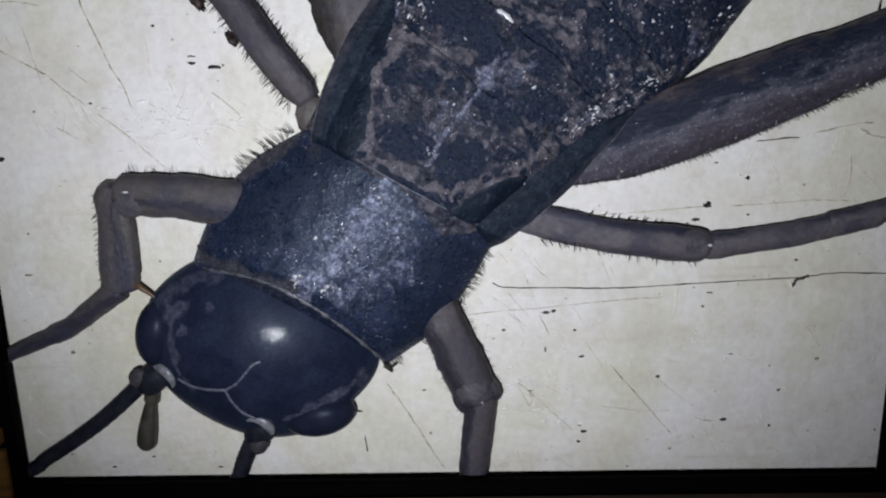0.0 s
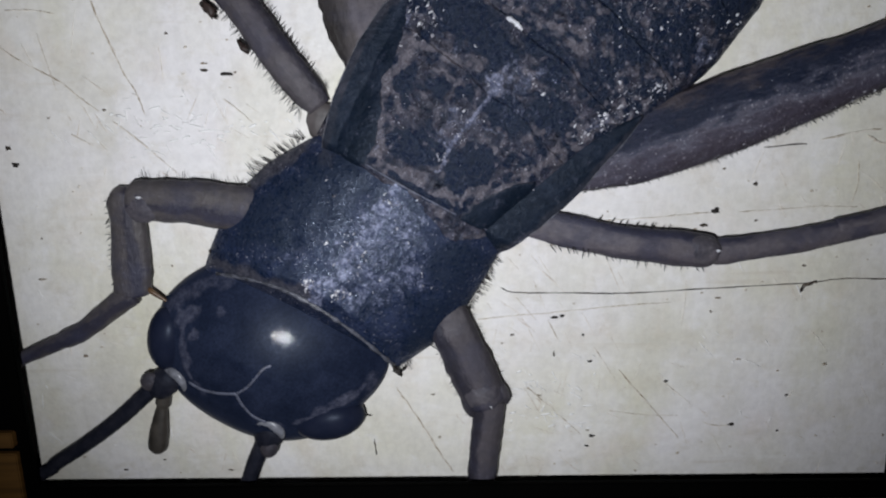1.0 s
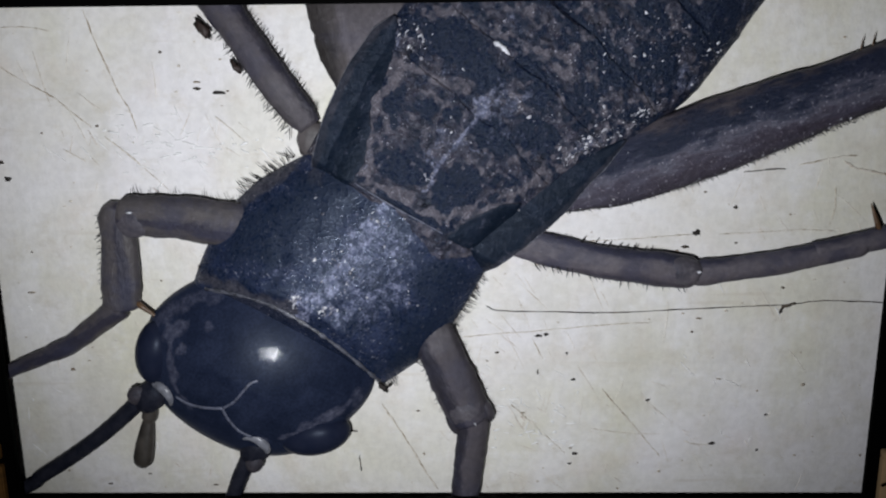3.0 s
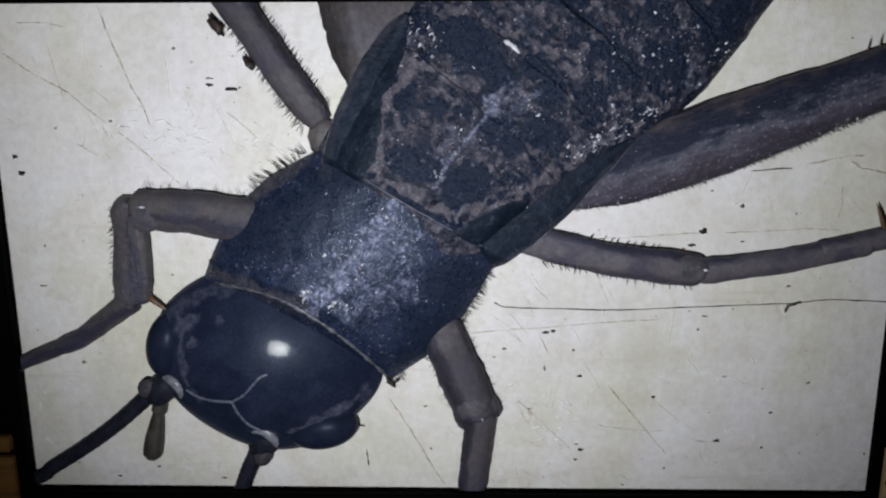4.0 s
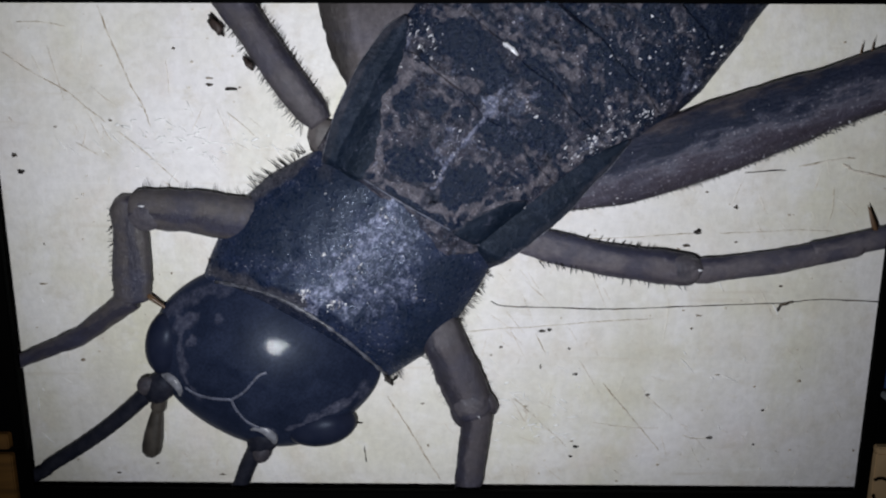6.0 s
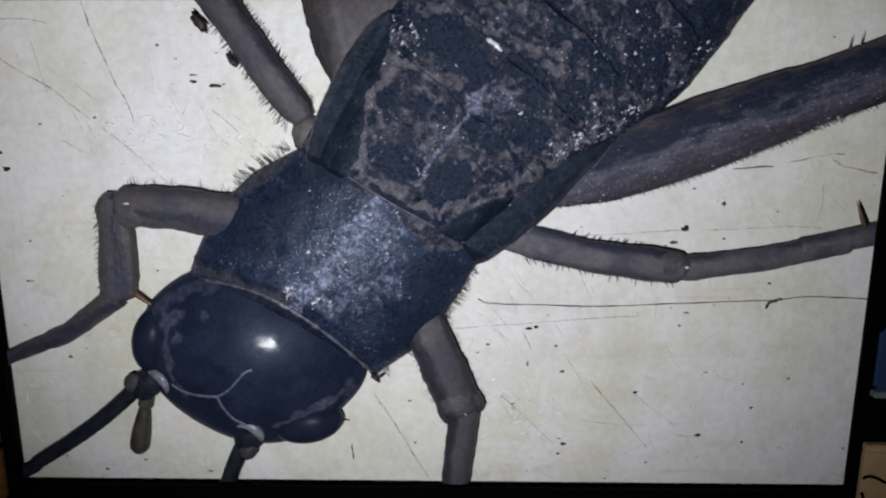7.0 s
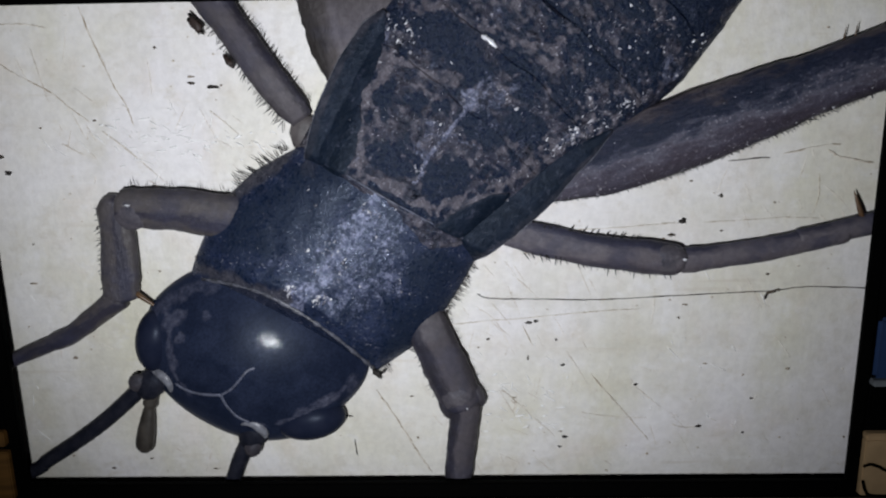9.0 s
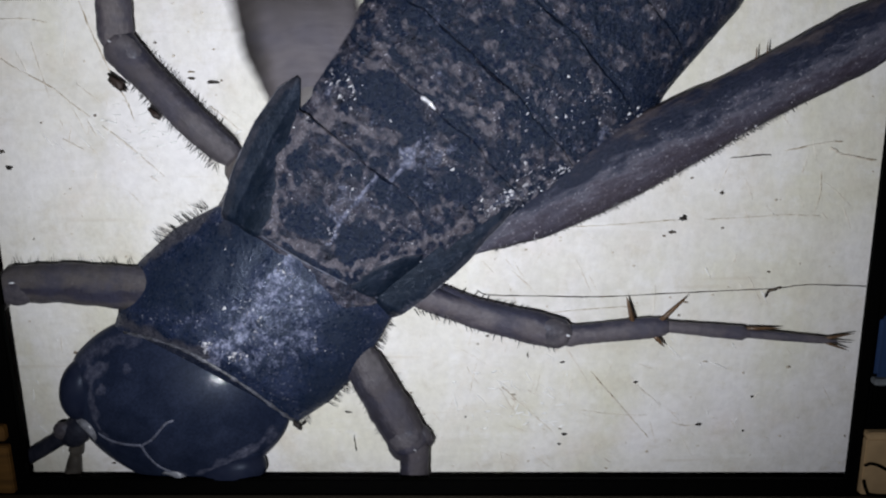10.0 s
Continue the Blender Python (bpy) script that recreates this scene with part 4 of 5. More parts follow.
    for at, size, seed in (((-0.0884, 0.0935, 0.006), (0.0016, 0.0030, 0.0016), 2), ((-0.0694, -0.0785, 0.004), (0.0022, 0.0042, 0.0018), 5), ((-0.0650, -0.0810, 0.003), (0.0030, 0.0012, 0.0012), 8)):
        part("crumb", blob(at, size, rough=1.2, seed=seed), GRIT, shield, "black crumb at the corner of the shield")
    return shield


def build_rear(cricket):
    """The abdomen: a belly that carries its back plates, each lapping over the next."""
    rings = []
    for i in range(30):
        u = 0.03 + 0.47 * i / 29
        w, v, h = along(REAR_W, u) * 0.95, along(REAR_V, u), along(REAR_H, u)
        rings.append([Vector((u, v + w * math.cos(a), 0.001 + max(0, math.sin(a)) ** 0.8 * h * 0.84)) for a in (math.tau * k / 32 for k in range(32))])
    abdomen = part("abdomen", loft(rings), PLATE, cricket, "broad dark mottled abdomen")
    thorax = None
    for n, (a, b) in enumerate(zip(PLATES, PLATES[1:])):
        rings = []
        tucked = 0.024 if n == 1 else 0.005 if n else 0.0
        steps, across = (92, 150) if n == 0 else (52, 150) if n < 5 else (16, 60)
        for i in range(steps + 1):
            f = i / steps
            u = a + 0.0002 - tucked + (b - a - 0.0004 + tucked) * f
            row = []
            for k in range(across + 1):
                s = math.sin(math.pi / 2 * (-1 + 2 * k / across))
                y = along(REAR_V, u) + s * (along(REAR_W, u) + 0.0016 * noise.noise(Vector((u * 90, s, 9))) * abs(s) ** 8)
                sink = (0.0012 if n == 1 else 0.0008) * min(1.0, max(0.0, (a - u) / 0.004))
                wavy = 0.0080 * noise.noise(Vector((y * 26, 0, 2))) + 0.0014 * noise.noise(Vector((y * 110, 0, 2)))
                rough = 0.0006 * noise.noise(Vector((u * 180, y * 180, 7))) + 0.0004 * noise.noise(Vector((u * 420, y * 420, 3)))
                row.append(Vector((u - 0.006 * s * s + wavy, y, rear_height(max(u, a + 0.0002), y) - sink + rough * (1 - s * s))))
            low = [Vector((p.x, p.y, max(0.0012, p.z - 0.0045))) for p in (row[-1], row[across * 3 // 4], row[across // 2], row[across // 4], row[0])]
            rings.append(row + low)
        piece = part("thorax_plate" if n == 0 else "back_plate", loft(rings), PLATE, abdomen if n else cricket, "mottled black and brown back plate")
        paint(piece, BACK_PIGMENT, mottling, freckle=0.9)
        thorax = thorax or piece
    paint(abdomen, (), mottling)

    def ribbon(name, points, r, material, label, lift=0.0):
        line = [Vector((p.x, p.y, rear_height(p.x, p.y) + lift)) for p in spline([(u, y, 0) for u, y in points])]
        n = len(line)
        rng = random.Random(n)
        part(name, tube(line, [r * (0.35 + 0.65 * math.sin(math.pi * (i + 0.3) / n)) * rng.uniform(0.5, 1.3) for i in range(n)], 0.22, 8), material, thorax if points[0][0] < 0.143 else abdomen, label)

    # the specular glint on this plate edge is built as a white sliver
    ribbon("torn_edge", [(0.1880, 0.036), (0.1895, 0.030), (0.1890, 0.022)], 0.0022, GLINT_WHITE, "bright torn edge of a plate", 0.0012)
    # grainy pale crust, in clusters and strewn singly; white grains stand in for glints
    rng = random.Random(21)
    on_thorax = ((0.093, 0.044, 0.006, 8), (0.110, 0.034, 0.005, 6), (0.135, 0.080, 0.006, 8), (0.114, -0.057, 0.006, 8), (0.090, 0.069, 0.006, 8), (0.10, 0.010, 0.030, 22), (0.085, 0.0075, 0.0022, 10), (0.105, 0.0065, 0.0022, 12), (0.122, 0.0055, 0.0025, 14), (0.120, 0.018, 0.0025, 8))
    on_front = ((0.152, 0.088, 0.007, 40), (0.150, 0.074, 0.006, 26), (0.164, 0.068, 0.005, 5), (0.148, 0.013, 0.003, 9), (0.165, -0.010, 0.004, 6), (0.175, -0.025, 0.006, 14), (0.163, -0.060, 0.006, 60),
                (0.179, -0.067, 0.0055, 90), (0.195, -0.072, 0.0055, 90), (0.208, -0.080, 0.0055, 60), (0.205, -0.068, 0.0060, 40), (0.222, -0.078, 0.0050, 36), (0.232, -0.083, 0.0040, 20))
    on_rear = ((0.270, -0.043, 0.010, 16), (0.286, -0.062, 0.008, 10), (0.306, -0.085, 0.008, 10), (0.222, -0.026, 0.010, 20), (0.242, -0.062, 0.008, 14),
               (0.255, -0.051, 0.006, 12), (0.264, -0.089, 0.007, 16), (0.211, -0.051, 0.007, 12), (0.255, 0.0, 0.03, 30), (0.24, -0.06, 0.035, 90), (0.20, 0.04, 0.04, 36), (0.276, -0.070, 0.007, 26), (0.290, -0.088, 0.006, 26), (0.250, -0.030, 0.006, 22), (0.283, -0.050, 0.005, 20))
    for carrier, lot in ((thorax, on_thorax), (abdomen, on_front + on_rear)):
        bm = bmesh.new()
        for u0, y0, spread, count in lot:
            for _ in range(int(count * 1.1)):
                u, y = rng.gauss(u0, spread), rng.gauss(y0, spread)
                if carrier == thorax:
                    u = min(u, 0.139)
                u = max(u, 0.064 if carrier == thorax else 0.146)
                if abs(y - along(REAR_V, u)) > 0.96 * along(REAR_W, u):
                    continue
                r = (0.00016 + 0.00075 * rng.random() ** 4) * (1 if spread < 0.02 else 0.75)
                blob((u, y, rear_height(u, y) + r * 0.2), (r * rng.uniform(0.7, 2.6), r * rng.uniform(0.5, 1.8), r * 0.8), 1, 1.7, rng.randint(0, 9999), bm)
        tagged(part("glint_crust", bm, GLINT_CRUST, carrier, "pale glistening grains on the back"), kind="stuff")
    return abdomen


def build_pads(cricket):
    """Four short wing pads, two on each side."""
    for pts, w, z in (([(0.026, 0.061), (0.060, 0.074), (0.095, 0.085), (0.128, 0.0935), (0.156, 0.1010)], 0.0175, 0.0215),
                      ([(0.032, 0.052), (0.055, 0.059), (0.075, 0.066), (0.092, 0.071)], 0.0130, 0.0225),
                      ([(0.048, -0.062), (0.085, -0.068), (0.125, -0.074), (0.160, -0.0765), (0.202, -0.0835)], 0.0132, 0.0195),
                      ([(0.056, -0.042), (0.074, -0.045), (0.094, -0.050), (0.116, -0.057)], 0.0135, 0.017)):
        line = spline([(a, b, 0) for a, b in pts], 16)
        n = len(line)
        shape = [(0, 0.80), (0.3, 1.0), (0.6, 0.92), (0.85, 0.62), (1, 0.10)]
        rings, edge = [], []
        for i, p in enumerate(line):
            r = w * along(shape, i / (n - 1))
            row = []
            for k in range(41):
                s = -1 + k / 20
                y = p.y + s * r
                tuck = 0.011 * max(0.0, min(1.2, (0.0515 - 0.2 * (y - 0.012) - p.x) / 0.010))
                row.append(Vector((p.x, y, -tuck + max(z - 0.004 * i / n, rear_height(p.x, y)) + 0.0013 * (1 - s * s) - 0.0003)))
            edge.append(row[40 if p.y > 0 else 0] + Vector((0, 0, 0.0002)))
            rings.append(row + [Vector((q.x, q.y, q.z - 0.0022)) for q in (row[40], row[20], row[0])])
        pad = part("wing_pad", loft(rings), PAD, cricket, "dark leathery pointed wing pad")
        out = 1 if pts[0][1] > 0 else -1
        rim = [(line[i].x, line[i].y + out * w * (0.85 if len(pts) > 4 else -0.90) * along(shape, i / (n - 1))) for i in range(0, n, 8)]
        paint(pad, ((1, 0.60, [(rim, w * (0.20 if len(pts) > 4 else 0.10))]),), lambda u, y: (0.35 + 0.5 * noise.noise(Vector((u * 45, y * 80, 21))), 0.15, 0.26 + 0.2 * noise.noise(Vector((u * 70, y * 120, 22)))), 0.003)
        if len(pts) > 4:
            part("pad_edge", tube(edge[2:-2], [0.0005 * random.Random(i).uniform(0.3, 1.2) for i in range(len(edge) - 4)], 1.0, 5), RIM, pad, "thin pale edge of the wing pad")


def limb(name, length, shape, material, parent, label, height=0.0090, thick=0.0085, bend=(), base=None, back=0.0, rise=0.35):
    """A leg joint along x: shape is (part of the length, half width); base: how high its start lies."""
    rings, n = [], 44
    for i in range(n + 1):
        f = i / n
        w = along(shape, f) * (1 + 0.07 * noise.noise(Vector((f * 11, length * 50, 4))) + 0.04 * noise.noise(Vector((f * 34, length * 50, 7))))
        w *= math.sqrt(max(0.02, 1 - max(0.0, (f - 0.955) / 0.045) ** 2))
        c = along(bend, f) if bend else 0.0
        k = along([(0, base / height), (rise, 1.0)], f) if base else 1.0
        rings.append([Vector((f * length - back * (1 - f), c + w * math.cos(a), height * k + min(thick * k, w * 0.85) * math.sin(a))) for a in (math.tau * j / 18 for j in range(18))])
    return part(name, loft(rings), material, parent, label)


def knee(femur, length, half, lobes=True, height=0.0090, thick=0.0085):
    """A pale swollen knee, with a dark lobe on either side of it."""
    part("knee_dome", blob((length - 0.015, 0, height + thick - 0.0042), (0.017, half * 0.80, 0.0046), rough=0.08, seed=2), KNEE, femur, "pale swollen knee")
    for side in (-1, 1) if lobes else ():
        part("knee_lobe", blob((length - 0.008, side * half * 0.80, height - 0.001), (0.0110, half * 0.28, 0.0065), rough=0.08, seed=4 + side), LOBE, femur, "dark lobe beside the knee")
    # the knee's small white glint is built as a bright lump
    part("chip", blob((length - 0.004, half * 0.12, height + thick - 0.0006), (0.0022, 0.0009, 0.0007), rough=0.8, seed=9), GLINT_WHITE, femur, "bright chip on the knee")


def spur(parent, at, tip, r=0.0022, label="sharp amber spur"):
    a, b = Vector(at), Vector(tip)
    part("spur", tube([a, a.lerp(b, 0.35), a.lerp(b, 0.75), b], [r, r * 0.9, r * 0.5, r * 0.06], 1.0, 7), SPUR, parent, label)


# joints of each leg on the screen at the key times: the ends of femur, tibia (and tip) and foot
LEGS = {}
LEGS["right_middle"] = {0.0: [(0.050, 0.215), (0.205, 0.1915), (0.291, 0.2065), (0.369, 0.2240), (0.51, 0.252)], 9.3: 0.0, 9.4: [(-0.019, 0.226), (0.116, 0.146), (0.116, 0.146), (0.197, 0.143), (0.334, 0.113)], 9.5: [(-0.032, 0.209), (0.106, 0.134), (0.106, 0.134), (0.184, 0.141), (0.334, 0.115)], 9.7: [(-0.035, 0.170), (0.116, 0.1272), (0.116, 0.1272), (0.192, 0.1345), (0.341, 0.1200)], 10.0: 9.7}
LEGS["right_fore"] = {0.0: [(-0.012, 0.165), (0.030, 0.066), (0.019, -0.03)], 9.3: 0.0, 9.4: [(-0.031, 0.151), (0.013, 0.053), (0.012, -0.04)], 9.5: [(-0.041, 0.147), (-0.001, 0.048), (0.006, -0.05)], 9.7: [(-0.063, 0.121), (-0.013, 0.0265), (-0.015, -0.07)], 10.0: 9.7}
LEGS["left_fore"] = {0.0: [(-0.096, 0.226), (-0.246, 0.240), (-0.248, 0.167), (-0.343, 0.1135)], 9.3: 0.0, 9.4: [(-0.108, 0.215), (-0.258, 0.231), (-0.254, 0.165), (-0.343, 0.114)], 9.5: [(-0.185, 0.199), (-0.335, 0.190), (-0.375, 0.130), (-0.46, 0.09)], 9.7: [(-0.196, 0.171), (-0.346, 0.173), (-0.395, 0.122), (-0.49, 0.09)], 10.0: 9.7}
LEGS["left_middle"] = {0.0: [(-0.092, 0.306), (-0.162, 0.410), (-0.160, 0.50)], 9.3: 0.0, 9.4: [(-0.101, 0.303), (-0.186, 0.390), (-0.19, 0.48)], 9.5: [(-0.127, 0.293), (-0.211, 0.372), (-0.214, 0.46)], 9.7: [(-0.147, 0.273), (-0.230, 0.363), (-0.226, 0.46)], 10.0: 9.7}
LEGS["right_hind"] = {0.0: [(0.048, 0.2365), (0.441, 0.3800)], 9.3: 0.0, 9.4: [(0.050, 0.2225), (0.435, 0.3905)], 9.5: [(0.040, 0.2155), (0.420, 0.3945)], 9.7: [(0.010, 0.202), (0.411, 0.326)], 9.8: [(0.002, 0.189), (0.376, 0.383)], 10.0: 9.8}
LEGS["left_hind"] = {0.0: [(-0.026, 0.270), (-0.054, 0.468)], 9.3: 0.0, 9.4: [(-0.038, 0.265), (-0.055, 0.460)], 9.5: [(-0.062, 0.265), (-0.076, 0.460)], 9.6: [(-0.076, 0.263), (-0.148, 0.445)], 9.7: [(-0.080, 0.262), (-0.100, 0.460)], 9.8: [(-0.080, 0.262), (-0.090, 0.460)], 9.9: [(-0.082, 0.262), (-0.168, 0.440)], 10.0: [(-0.080, 0.262), (-0.100, 0.460)]}


def joints(leg, t):
    v = LEGS[leg][t]
    return joints(leg, v) if isinstance(v, float) else v


def build_legs(cricket):
    """Each leg: a femur that carries its tibia and foot. Returns the joints in order, by leg."""
    made = {}
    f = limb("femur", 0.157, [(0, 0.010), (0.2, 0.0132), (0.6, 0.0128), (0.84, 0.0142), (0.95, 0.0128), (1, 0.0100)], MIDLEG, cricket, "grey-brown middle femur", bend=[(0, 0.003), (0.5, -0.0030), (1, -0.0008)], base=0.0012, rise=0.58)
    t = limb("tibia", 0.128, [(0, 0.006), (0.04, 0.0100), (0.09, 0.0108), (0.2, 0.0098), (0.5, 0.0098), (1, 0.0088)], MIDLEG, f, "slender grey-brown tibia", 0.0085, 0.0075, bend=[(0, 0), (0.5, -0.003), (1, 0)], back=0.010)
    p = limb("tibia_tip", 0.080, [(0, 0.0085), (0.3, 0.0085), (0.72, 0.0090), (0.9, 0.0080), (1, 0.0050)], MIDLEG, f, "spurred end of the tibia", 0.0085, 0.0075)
    for a, b in (((0.050, 0.006, 0.010), (0.046, 0.029, 0.010)), ((0.070, 0.004, 0.010), (0.094, 0.024, 0.010)), ((0.066, -0.006, 0.010), (0.074, -0.017, 0.010))):
        spur(p, a, b)
    r = limb("foot", 0.150, [(0, 0.0050), (0.36, 0.0058), (0.42, 0.0060), (0.43, 0.0038), (0.75, 0.0034), (0.85, 0.0030), (0.90, 0.0008), (1, 0.0003)], MIDLEG, f, "jointed grey foot", 0.009, 0.006)
    spur(r, (0.064, 0.004, 0.009), (0.092, 0.007, 0.009), 0.0016)
    spur(r, (0.126, 0.001, 0.009), (0.150, 0.008, 0.009), 0.0014, "thin curved claw")
    spur(r, (0.126, -0.001, 0.009), (0.148, -0.007, 0.009), 0.0014, "thin curved claw")
    bristles(f, [((0.03, -0.013, 0.010), (0.15, -0.012, 0.010), (0.5, -1, 0), 26, 0.008), ((0.04, 0.012, 0.010), (0.12, 0.012, 0.010), (0.5, 1, 0), 14, 0.003)], 1, stout=1.6)
    knee(f, 0.157, 0.0145, False)
    made["right_middle"] = [f, t, p, r]
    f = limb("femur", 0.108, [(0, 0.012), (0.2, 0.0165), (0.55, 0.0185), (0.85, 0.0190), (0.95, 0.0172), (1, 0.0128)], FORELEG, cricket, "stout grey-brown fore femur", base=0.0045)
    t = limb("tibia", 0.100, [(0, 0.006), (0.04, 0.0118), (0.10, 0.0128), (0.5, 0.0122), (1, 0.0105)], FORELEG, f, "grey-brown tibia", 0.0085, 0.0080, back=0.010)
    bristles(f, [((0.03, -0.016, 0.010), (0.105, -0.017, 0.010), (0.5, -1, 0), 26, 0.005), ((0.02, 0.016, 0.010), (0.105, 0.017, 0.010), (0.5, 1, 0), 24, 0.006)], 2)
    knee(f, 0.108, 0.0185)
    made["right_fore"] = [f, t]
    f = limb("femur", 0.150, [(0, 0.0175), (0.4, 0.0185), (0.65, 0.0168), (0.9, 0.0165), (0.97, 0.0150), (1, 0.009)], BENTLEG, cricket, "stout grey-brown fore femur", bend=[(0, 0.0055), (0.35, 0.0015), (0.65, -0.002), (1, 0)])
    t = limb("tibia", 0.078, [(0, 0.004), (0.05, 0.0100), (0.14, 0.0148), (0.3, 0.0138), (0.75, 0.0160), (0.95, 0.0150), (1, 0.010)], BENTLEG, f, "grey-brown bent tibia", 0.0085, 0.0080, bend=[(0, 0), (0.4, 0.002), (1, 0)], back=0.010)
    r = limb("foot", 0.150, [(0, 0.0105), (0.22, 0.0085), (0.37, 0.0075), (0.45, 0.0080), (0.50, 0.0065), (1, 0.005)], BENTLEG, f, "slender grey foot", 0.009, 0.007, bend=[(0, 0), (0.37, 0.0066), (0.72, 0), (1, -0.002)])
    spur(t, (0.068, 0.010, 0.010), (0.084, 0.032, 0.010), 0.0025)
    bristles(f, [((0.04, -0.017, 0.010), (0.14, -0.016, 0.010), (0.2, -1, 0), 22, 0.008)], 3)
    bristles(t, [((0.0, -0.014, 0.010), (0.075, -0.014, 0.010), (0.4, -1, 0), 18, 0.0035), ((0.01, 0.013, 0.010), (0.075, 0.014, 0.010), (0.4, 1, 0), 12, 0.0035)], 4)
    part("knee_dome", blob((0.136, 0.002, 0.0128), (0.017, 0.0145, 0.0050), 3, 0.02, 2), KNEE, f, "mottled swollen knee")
    part("chip", blob((0.136, -0.004, 0.0180), (0.0024, 0.0008, 0.0007), rough=0.8, seed=9), GLINT_WHITE, f, "bright chip on the knee")
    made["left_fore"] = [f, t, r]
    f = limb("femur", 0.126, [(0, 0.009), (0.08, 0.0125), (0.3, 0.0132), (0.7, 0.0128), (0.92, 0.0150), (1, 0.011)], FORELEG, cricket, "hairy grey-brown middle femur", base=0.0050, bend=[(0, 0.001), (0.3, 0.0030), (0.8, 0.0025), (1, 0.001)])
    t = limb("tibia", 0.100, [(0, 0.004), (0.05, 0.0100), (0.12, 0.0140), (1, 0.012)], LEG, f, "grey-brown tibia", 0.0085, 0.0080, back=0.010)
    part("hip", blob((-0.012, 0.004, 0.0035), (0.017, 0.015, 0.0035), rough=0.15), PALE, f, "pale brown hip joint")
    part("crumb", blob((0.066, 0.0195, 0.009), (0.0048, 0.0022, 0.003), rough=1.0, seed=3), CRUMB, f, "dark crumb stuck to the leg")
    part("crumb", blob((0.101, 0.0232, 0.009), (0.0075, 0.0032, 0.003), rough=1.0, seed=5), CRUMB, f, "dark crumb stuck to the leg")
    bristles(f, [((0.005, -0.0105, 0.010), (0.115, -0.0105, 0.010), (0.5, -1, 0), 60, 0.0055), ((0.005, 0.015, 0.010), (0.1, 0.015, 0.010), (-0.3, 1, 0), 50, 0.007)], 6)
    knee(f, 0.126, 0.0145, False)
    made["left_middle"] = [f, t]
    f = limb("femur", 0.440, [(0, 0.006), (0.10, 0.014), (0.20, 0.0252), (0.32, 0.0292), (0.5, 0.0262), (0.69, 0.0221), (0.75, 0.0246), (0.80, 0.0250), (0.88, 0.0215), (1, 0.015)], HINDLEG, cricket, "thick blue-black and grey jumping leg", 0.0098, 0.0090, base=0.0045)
    bristles(f, [((0.05, -0.015, 0.009), (0.09, -0.0235, 0.010), (0.7, -1, 0), 26, 0.0040), ((0.09, -0.0235, 0.010), (0.15, -0.0282, 0.010), (0.7, -1, 0), 40, 0.0040), ((0.15, -0.0282, 0.010), (0.24, -0.0255, 0.010), (0.7, -1, 0), 56, 0.0040), ((0.24, -0.0255, 0.010), (0.31, -0.0215, 0.010), (0.7, -1, 0), 36, 0.0040)], 7, stout=1.1)
    # glints along the leg's lower edge are built as white grains
    rng = random.Random(17)
    bm = bmesh.new()
    for _ in range(90):
        x = rng.uniform(0.05, 0.36)
        half = along([(0.044, 0.014), (0.088, 0.0252), (0.141, 0.0292), (0.22, 0.0262), (0.33, 0.0205)], x)
        k = -0.93 + 0.12 * abs(rng.gauss(0, 1)) if rng.random() < 0.7 else rng.uniform(-0.6, 0.5)
        r = 0.00022 + 0.00060 * rng.random() ** 3
        blob((x, k * half, 0.0098 * min(1.0, 0.46 + 0.54 * x / 0.154) + 0.0088 * math.sqrt(1 - k * k)), (r * rng.uniform(0.7, 2.2), r * rng.uniform(0.6, 1.3), r), 1, 1.6, rng.randint(0, 9999), bm)
    tagged(part("glint_crust", bm, GLINT_CRUST, f, "pale glistening grains along the leg"), kind="stuff")
    for x, ly in ((0.287, 0.022), (0.2955, 0.0215)):
        spur(f, (x, ly, 0.010), (x + 0.005, ly + 0.0100, 0.010), 0.0006, "short dark spine")
    made["right_hind"] = [f]
    f = limb("femur", 0.200, [(0, 0.010), (0.2, 0.026), (0.45, 0.044), (0.8, 0.052), (1, 0.050)], DARKLEG, cricket, "broad grey-brown jumping leg", 0.008, 0.007)
    bristles(f, [((0.03, 0.026, 0.008), (0.19, 0.042, 0.008), (0.6, 1, 0), 40, 0.006)], 8)
    part("pale_patch", blob((0.050, 0.000, 0.0100), (0.034, 0.022, 0.0056), 3, 0.06, 6), PALE, f, "pale grey hairy patch at the base of the leg")
    made["left_hind"] = [f]
    return made


def build_cricket():
    cricket = tagged(new("cricket"), "dark blue-black cricket crouching on a cream scratched surface", "insect")
    cricket.matrix_basis = BODY[0][1]
    feelers = build_head(cricket)
    build_shield(cricket)
    abdomen = build_rear(cricket)
    build_pads(cricket)
    return cricket, abdomen, build_legs(cricket), feelers


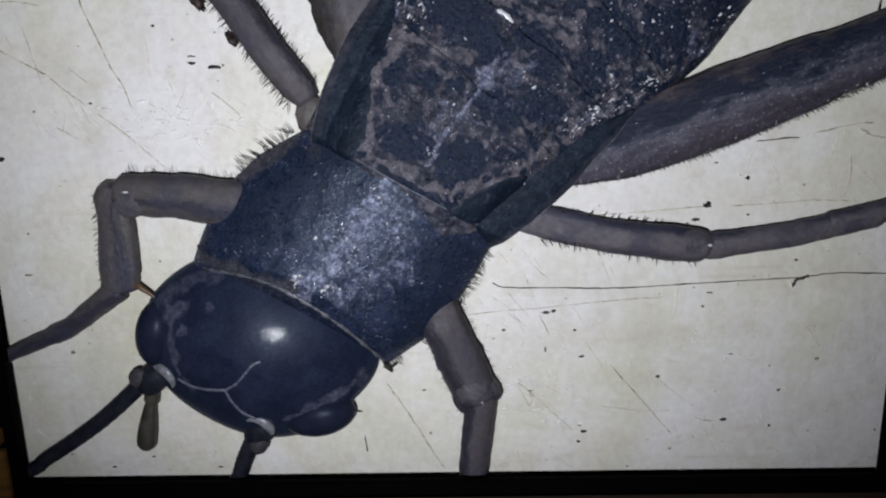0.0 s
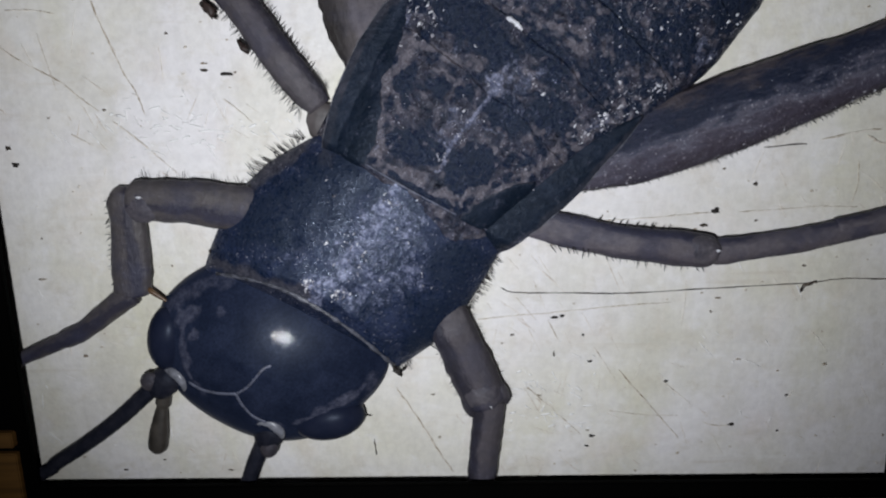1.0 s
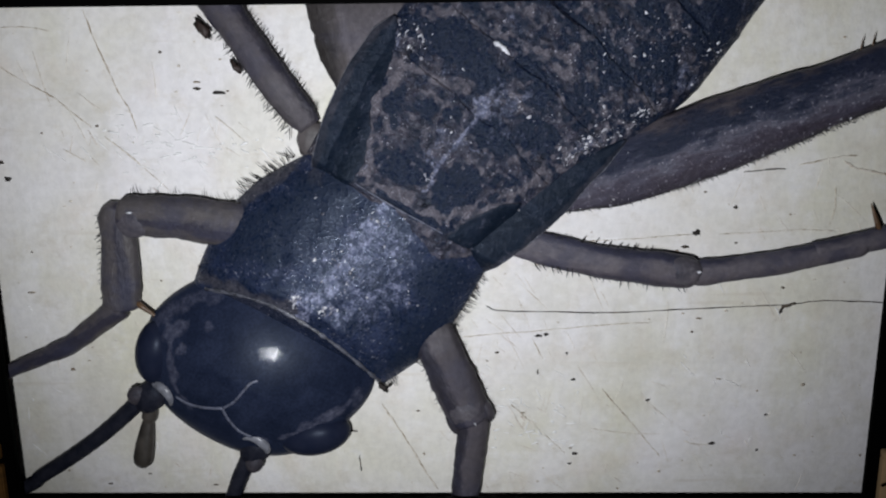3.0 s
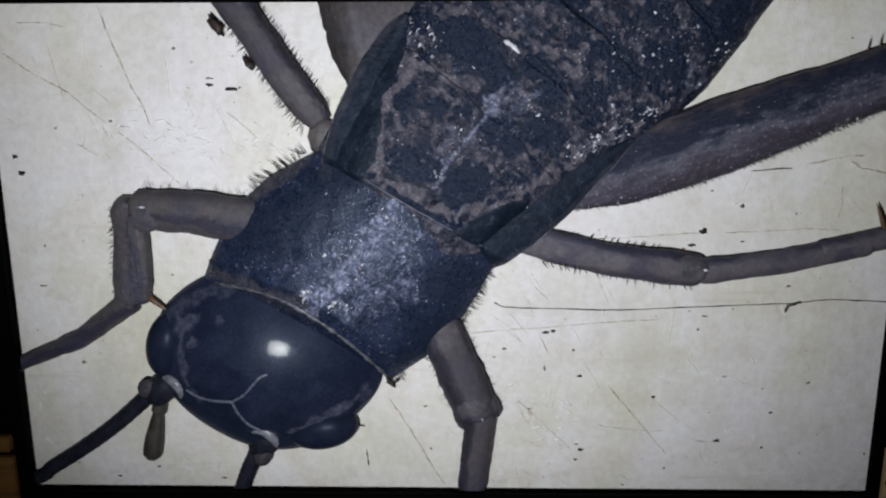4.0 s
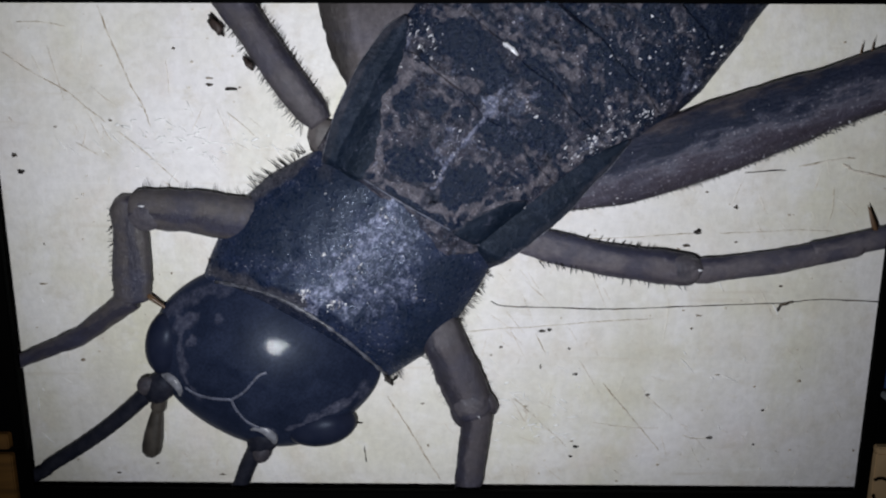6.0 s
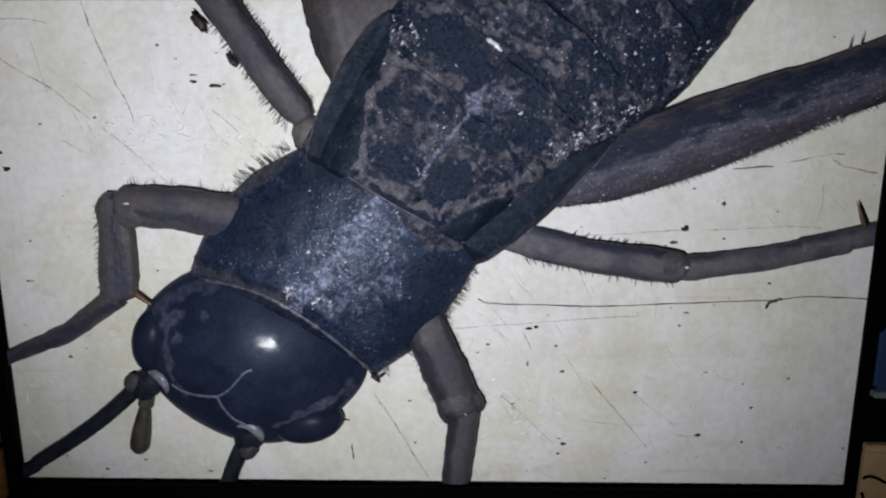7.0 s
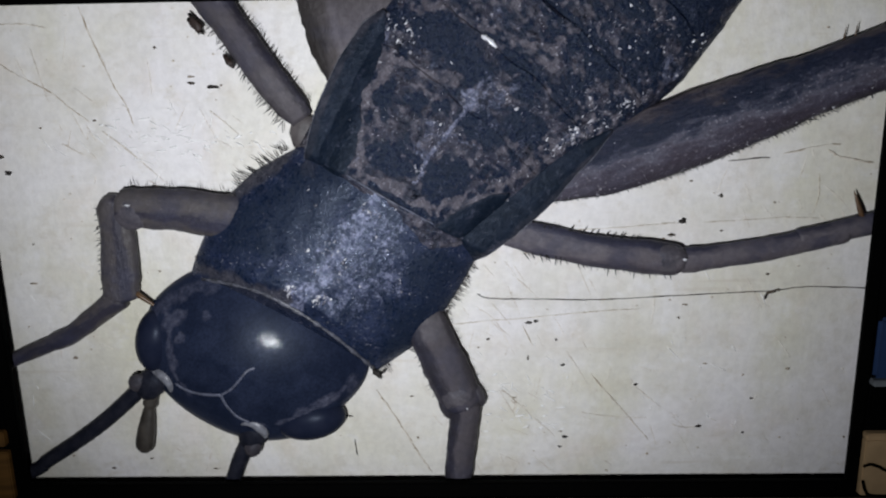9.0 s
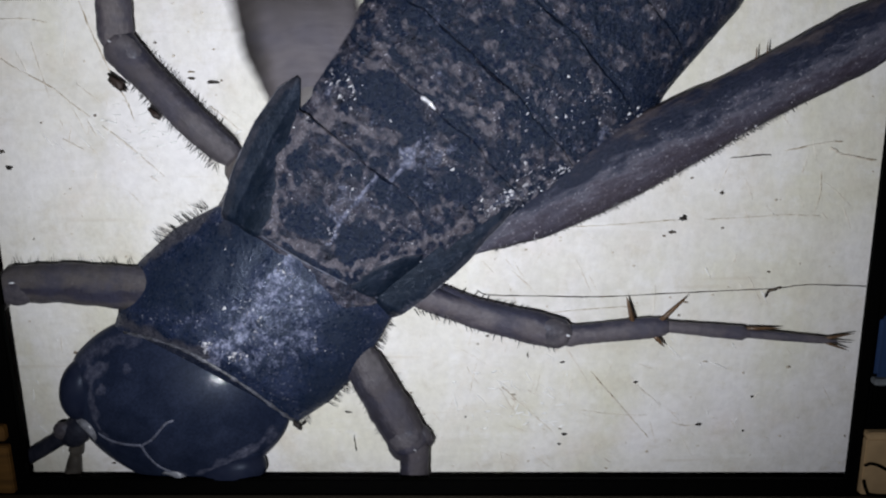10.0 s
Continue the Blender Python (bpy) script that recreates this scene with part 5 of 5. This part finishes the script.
# ---- beside the television ----
def surroundings():
    desk = tagged(new("desk"), "brown laminate desk under the television", "desk")
    part("desktop", box(-0.75, 0.75, -0.26, -0.0275, -0.030, -0.0038, 0.003), DESK, desk, smooth=False)
    for x in (-0.70, 0.70):
        part("side_panel", box(x - 0.012, x + 0.012, -0.25, -0.04, -0.75, -0.0302, 0.002), DESK, desk, smooth=False)
    cab = tagged(new("wooden_drawer"), "amber wooden drawer front with a dark gap under its top board", "drawer")
    part("top_board", box(-0.64, -0.3500, -0.0295, -0.0225, 0.0445, 0.0575, 0.001), WOOD, cab, smooth=False)
    part("drawer_front", box(-0.64, -0.3490, -0.0290, -0.0225, -0.0036, 0.0395, 0.001), WOOD, cab, smooth=False)
    case = tagged(new("tan_box"), "tan cardboard box standing on the desk", "box")
    part("box_body", box(0.3505, 0.58, -0.0290, -0.0225, -0.0036, 0.0460, 0.001), TAN, case, smooth=False)
    part("box_lid", box(0.3500, 0.585, -0.0300, -0.0225, 0.0462, 0.0515, 0.001), TAN, case, smooth=False)
    dev = tagged(new("blue_device"), "small dark blue instrument with a grey trim", "instrument")
    part("casing", box(0.3510, 0.54, -0.0290, -0.0225, 0.0975, 0.1480, 0.003), BLUE, dev, smooth=False)
    part("trim", box(0.3505, 0.545, -0.0305, -0.0225, 0.0920, 0.0970, 0.001), GREY, dev, "grey metal trim", smooth=False)
    part("foot", box(0.3525, 0.3630, -0.0290, -0.0225, 0.0620, 0.0915, 0.002), BEZEL, dev, "black foot", smooth=False)
    part("foot", box(0.50, 0.53, -0.0290, -0.0225, 0.0520, 0.0915, 0.002), BEZEL, dev, "black foot", smooth=False)
    for pts in ([(0.3495, 0.0240), (0.3545, 0.0256), (0.3615, 0.0235), (0.3720, 0.0195), (0.41, 0.018), (0.45, -0.0025)], [(0.3500, 0.0110), (0.3530, 0.0025), (0.3580, -0.0020), (0.38, -0.0026), (0.43, -0.0026)]):
        line = spline([(x, -0.0315, z) for x, z in pts], 8)
        c = part("cable", tube([(p.x, p.z, -p.y) for p in line], 0.0011, 1.0, 8), BEZEL)
        c.data.transform(Matrix(((1, 0, 0, 0), (0, 0, -1, 0), (0, 1, 0, 0), (0, 0, 0, 1))))
        tagged(c, "thin black cable trailing over the desk", "cable", "cables")


setting()
TV, SCREEN = television()
screen_marks(SCREEN)
CRICKET, ABDOMEN, LEG_PARTS, FEELERS = build_cricket()
surroundings()


def body_at(t):
    """The body's pose at one of the key times, or between two of them."""
    for (a, m), (b, n) in zip(BODY, BODY[1:]):
        if a <= t <= b:
            return m.lerp(n, (t - a) / (b - a))


def swing(x, y, turn):
    """A turn about a feeler's root."""
    return pose(x, y, 0) @ pose(0, 0, 0, 0, 0, turn) @ pose(-x, -y, 0)


def motions():
    walk(CRICKET, BODY)
    for feeler, x, y, turns in ((FEELERS[0], -0.203, 0.0625, ((0.0, 0), (9.2, 0), (9.3, -2), (9.4, -19), (9.5, -24), (9.7, -12), (10.0, -10))), (FEELERS[1], -0.184, -0.034, ((0.0, 0), (9.2, 0), (9.3, 12), (9.4, 20), (10.0, 20)))):
        walk(feeler, [(t, swing(x, y, turn)) for t, turn in turns])
    walk(ABDOMEN, [(0.0, pose(0, 0, 0)), (9.3, pose(0, 0, 0)), (9.5, pose(0.008, -0.002, 0, 0, 0, -1.2)), (9.7, pose(0.017, -0.004, 0, 0, 0, -2.6)), (10.0, pose(0.017, -0.004, 0, 0, 0, -2.6))])
    for leg, pieces in LEG_PARTS.items():
        rows = [[] for _ in pieces]
        for t in LEGS[leg]:
            j = joints(leg, t)
            home = body_at(t)
            femur = seg(j[0], j[1])
            rows[0].append((t, home.inverted() @ femur))
            if leg == "right_middle":
                drawn_in = (Vector(j[1]) - Vector(j[2])).length < 0.01
                d = (Vector(j[1]) - Vector(j[0])).normalized()
                tibia = seg(tuple(Vector(j[1]) - d * 0.120), j[1]) if drawn_in else seg(j[1], j[2])
                later = [tibia, seg(j[2], j[3]), seg(j[3], j[4])]
            else:
                later = [seg(a, b) for a, b in zip(j[1:], j[2:])]
            for k, m in enumerate(later):
                rows[k + 1].append((t, femur.inverted() @ m))
        for piece, r in zip(pieces, rows):
            walk(piece, r)


motions()
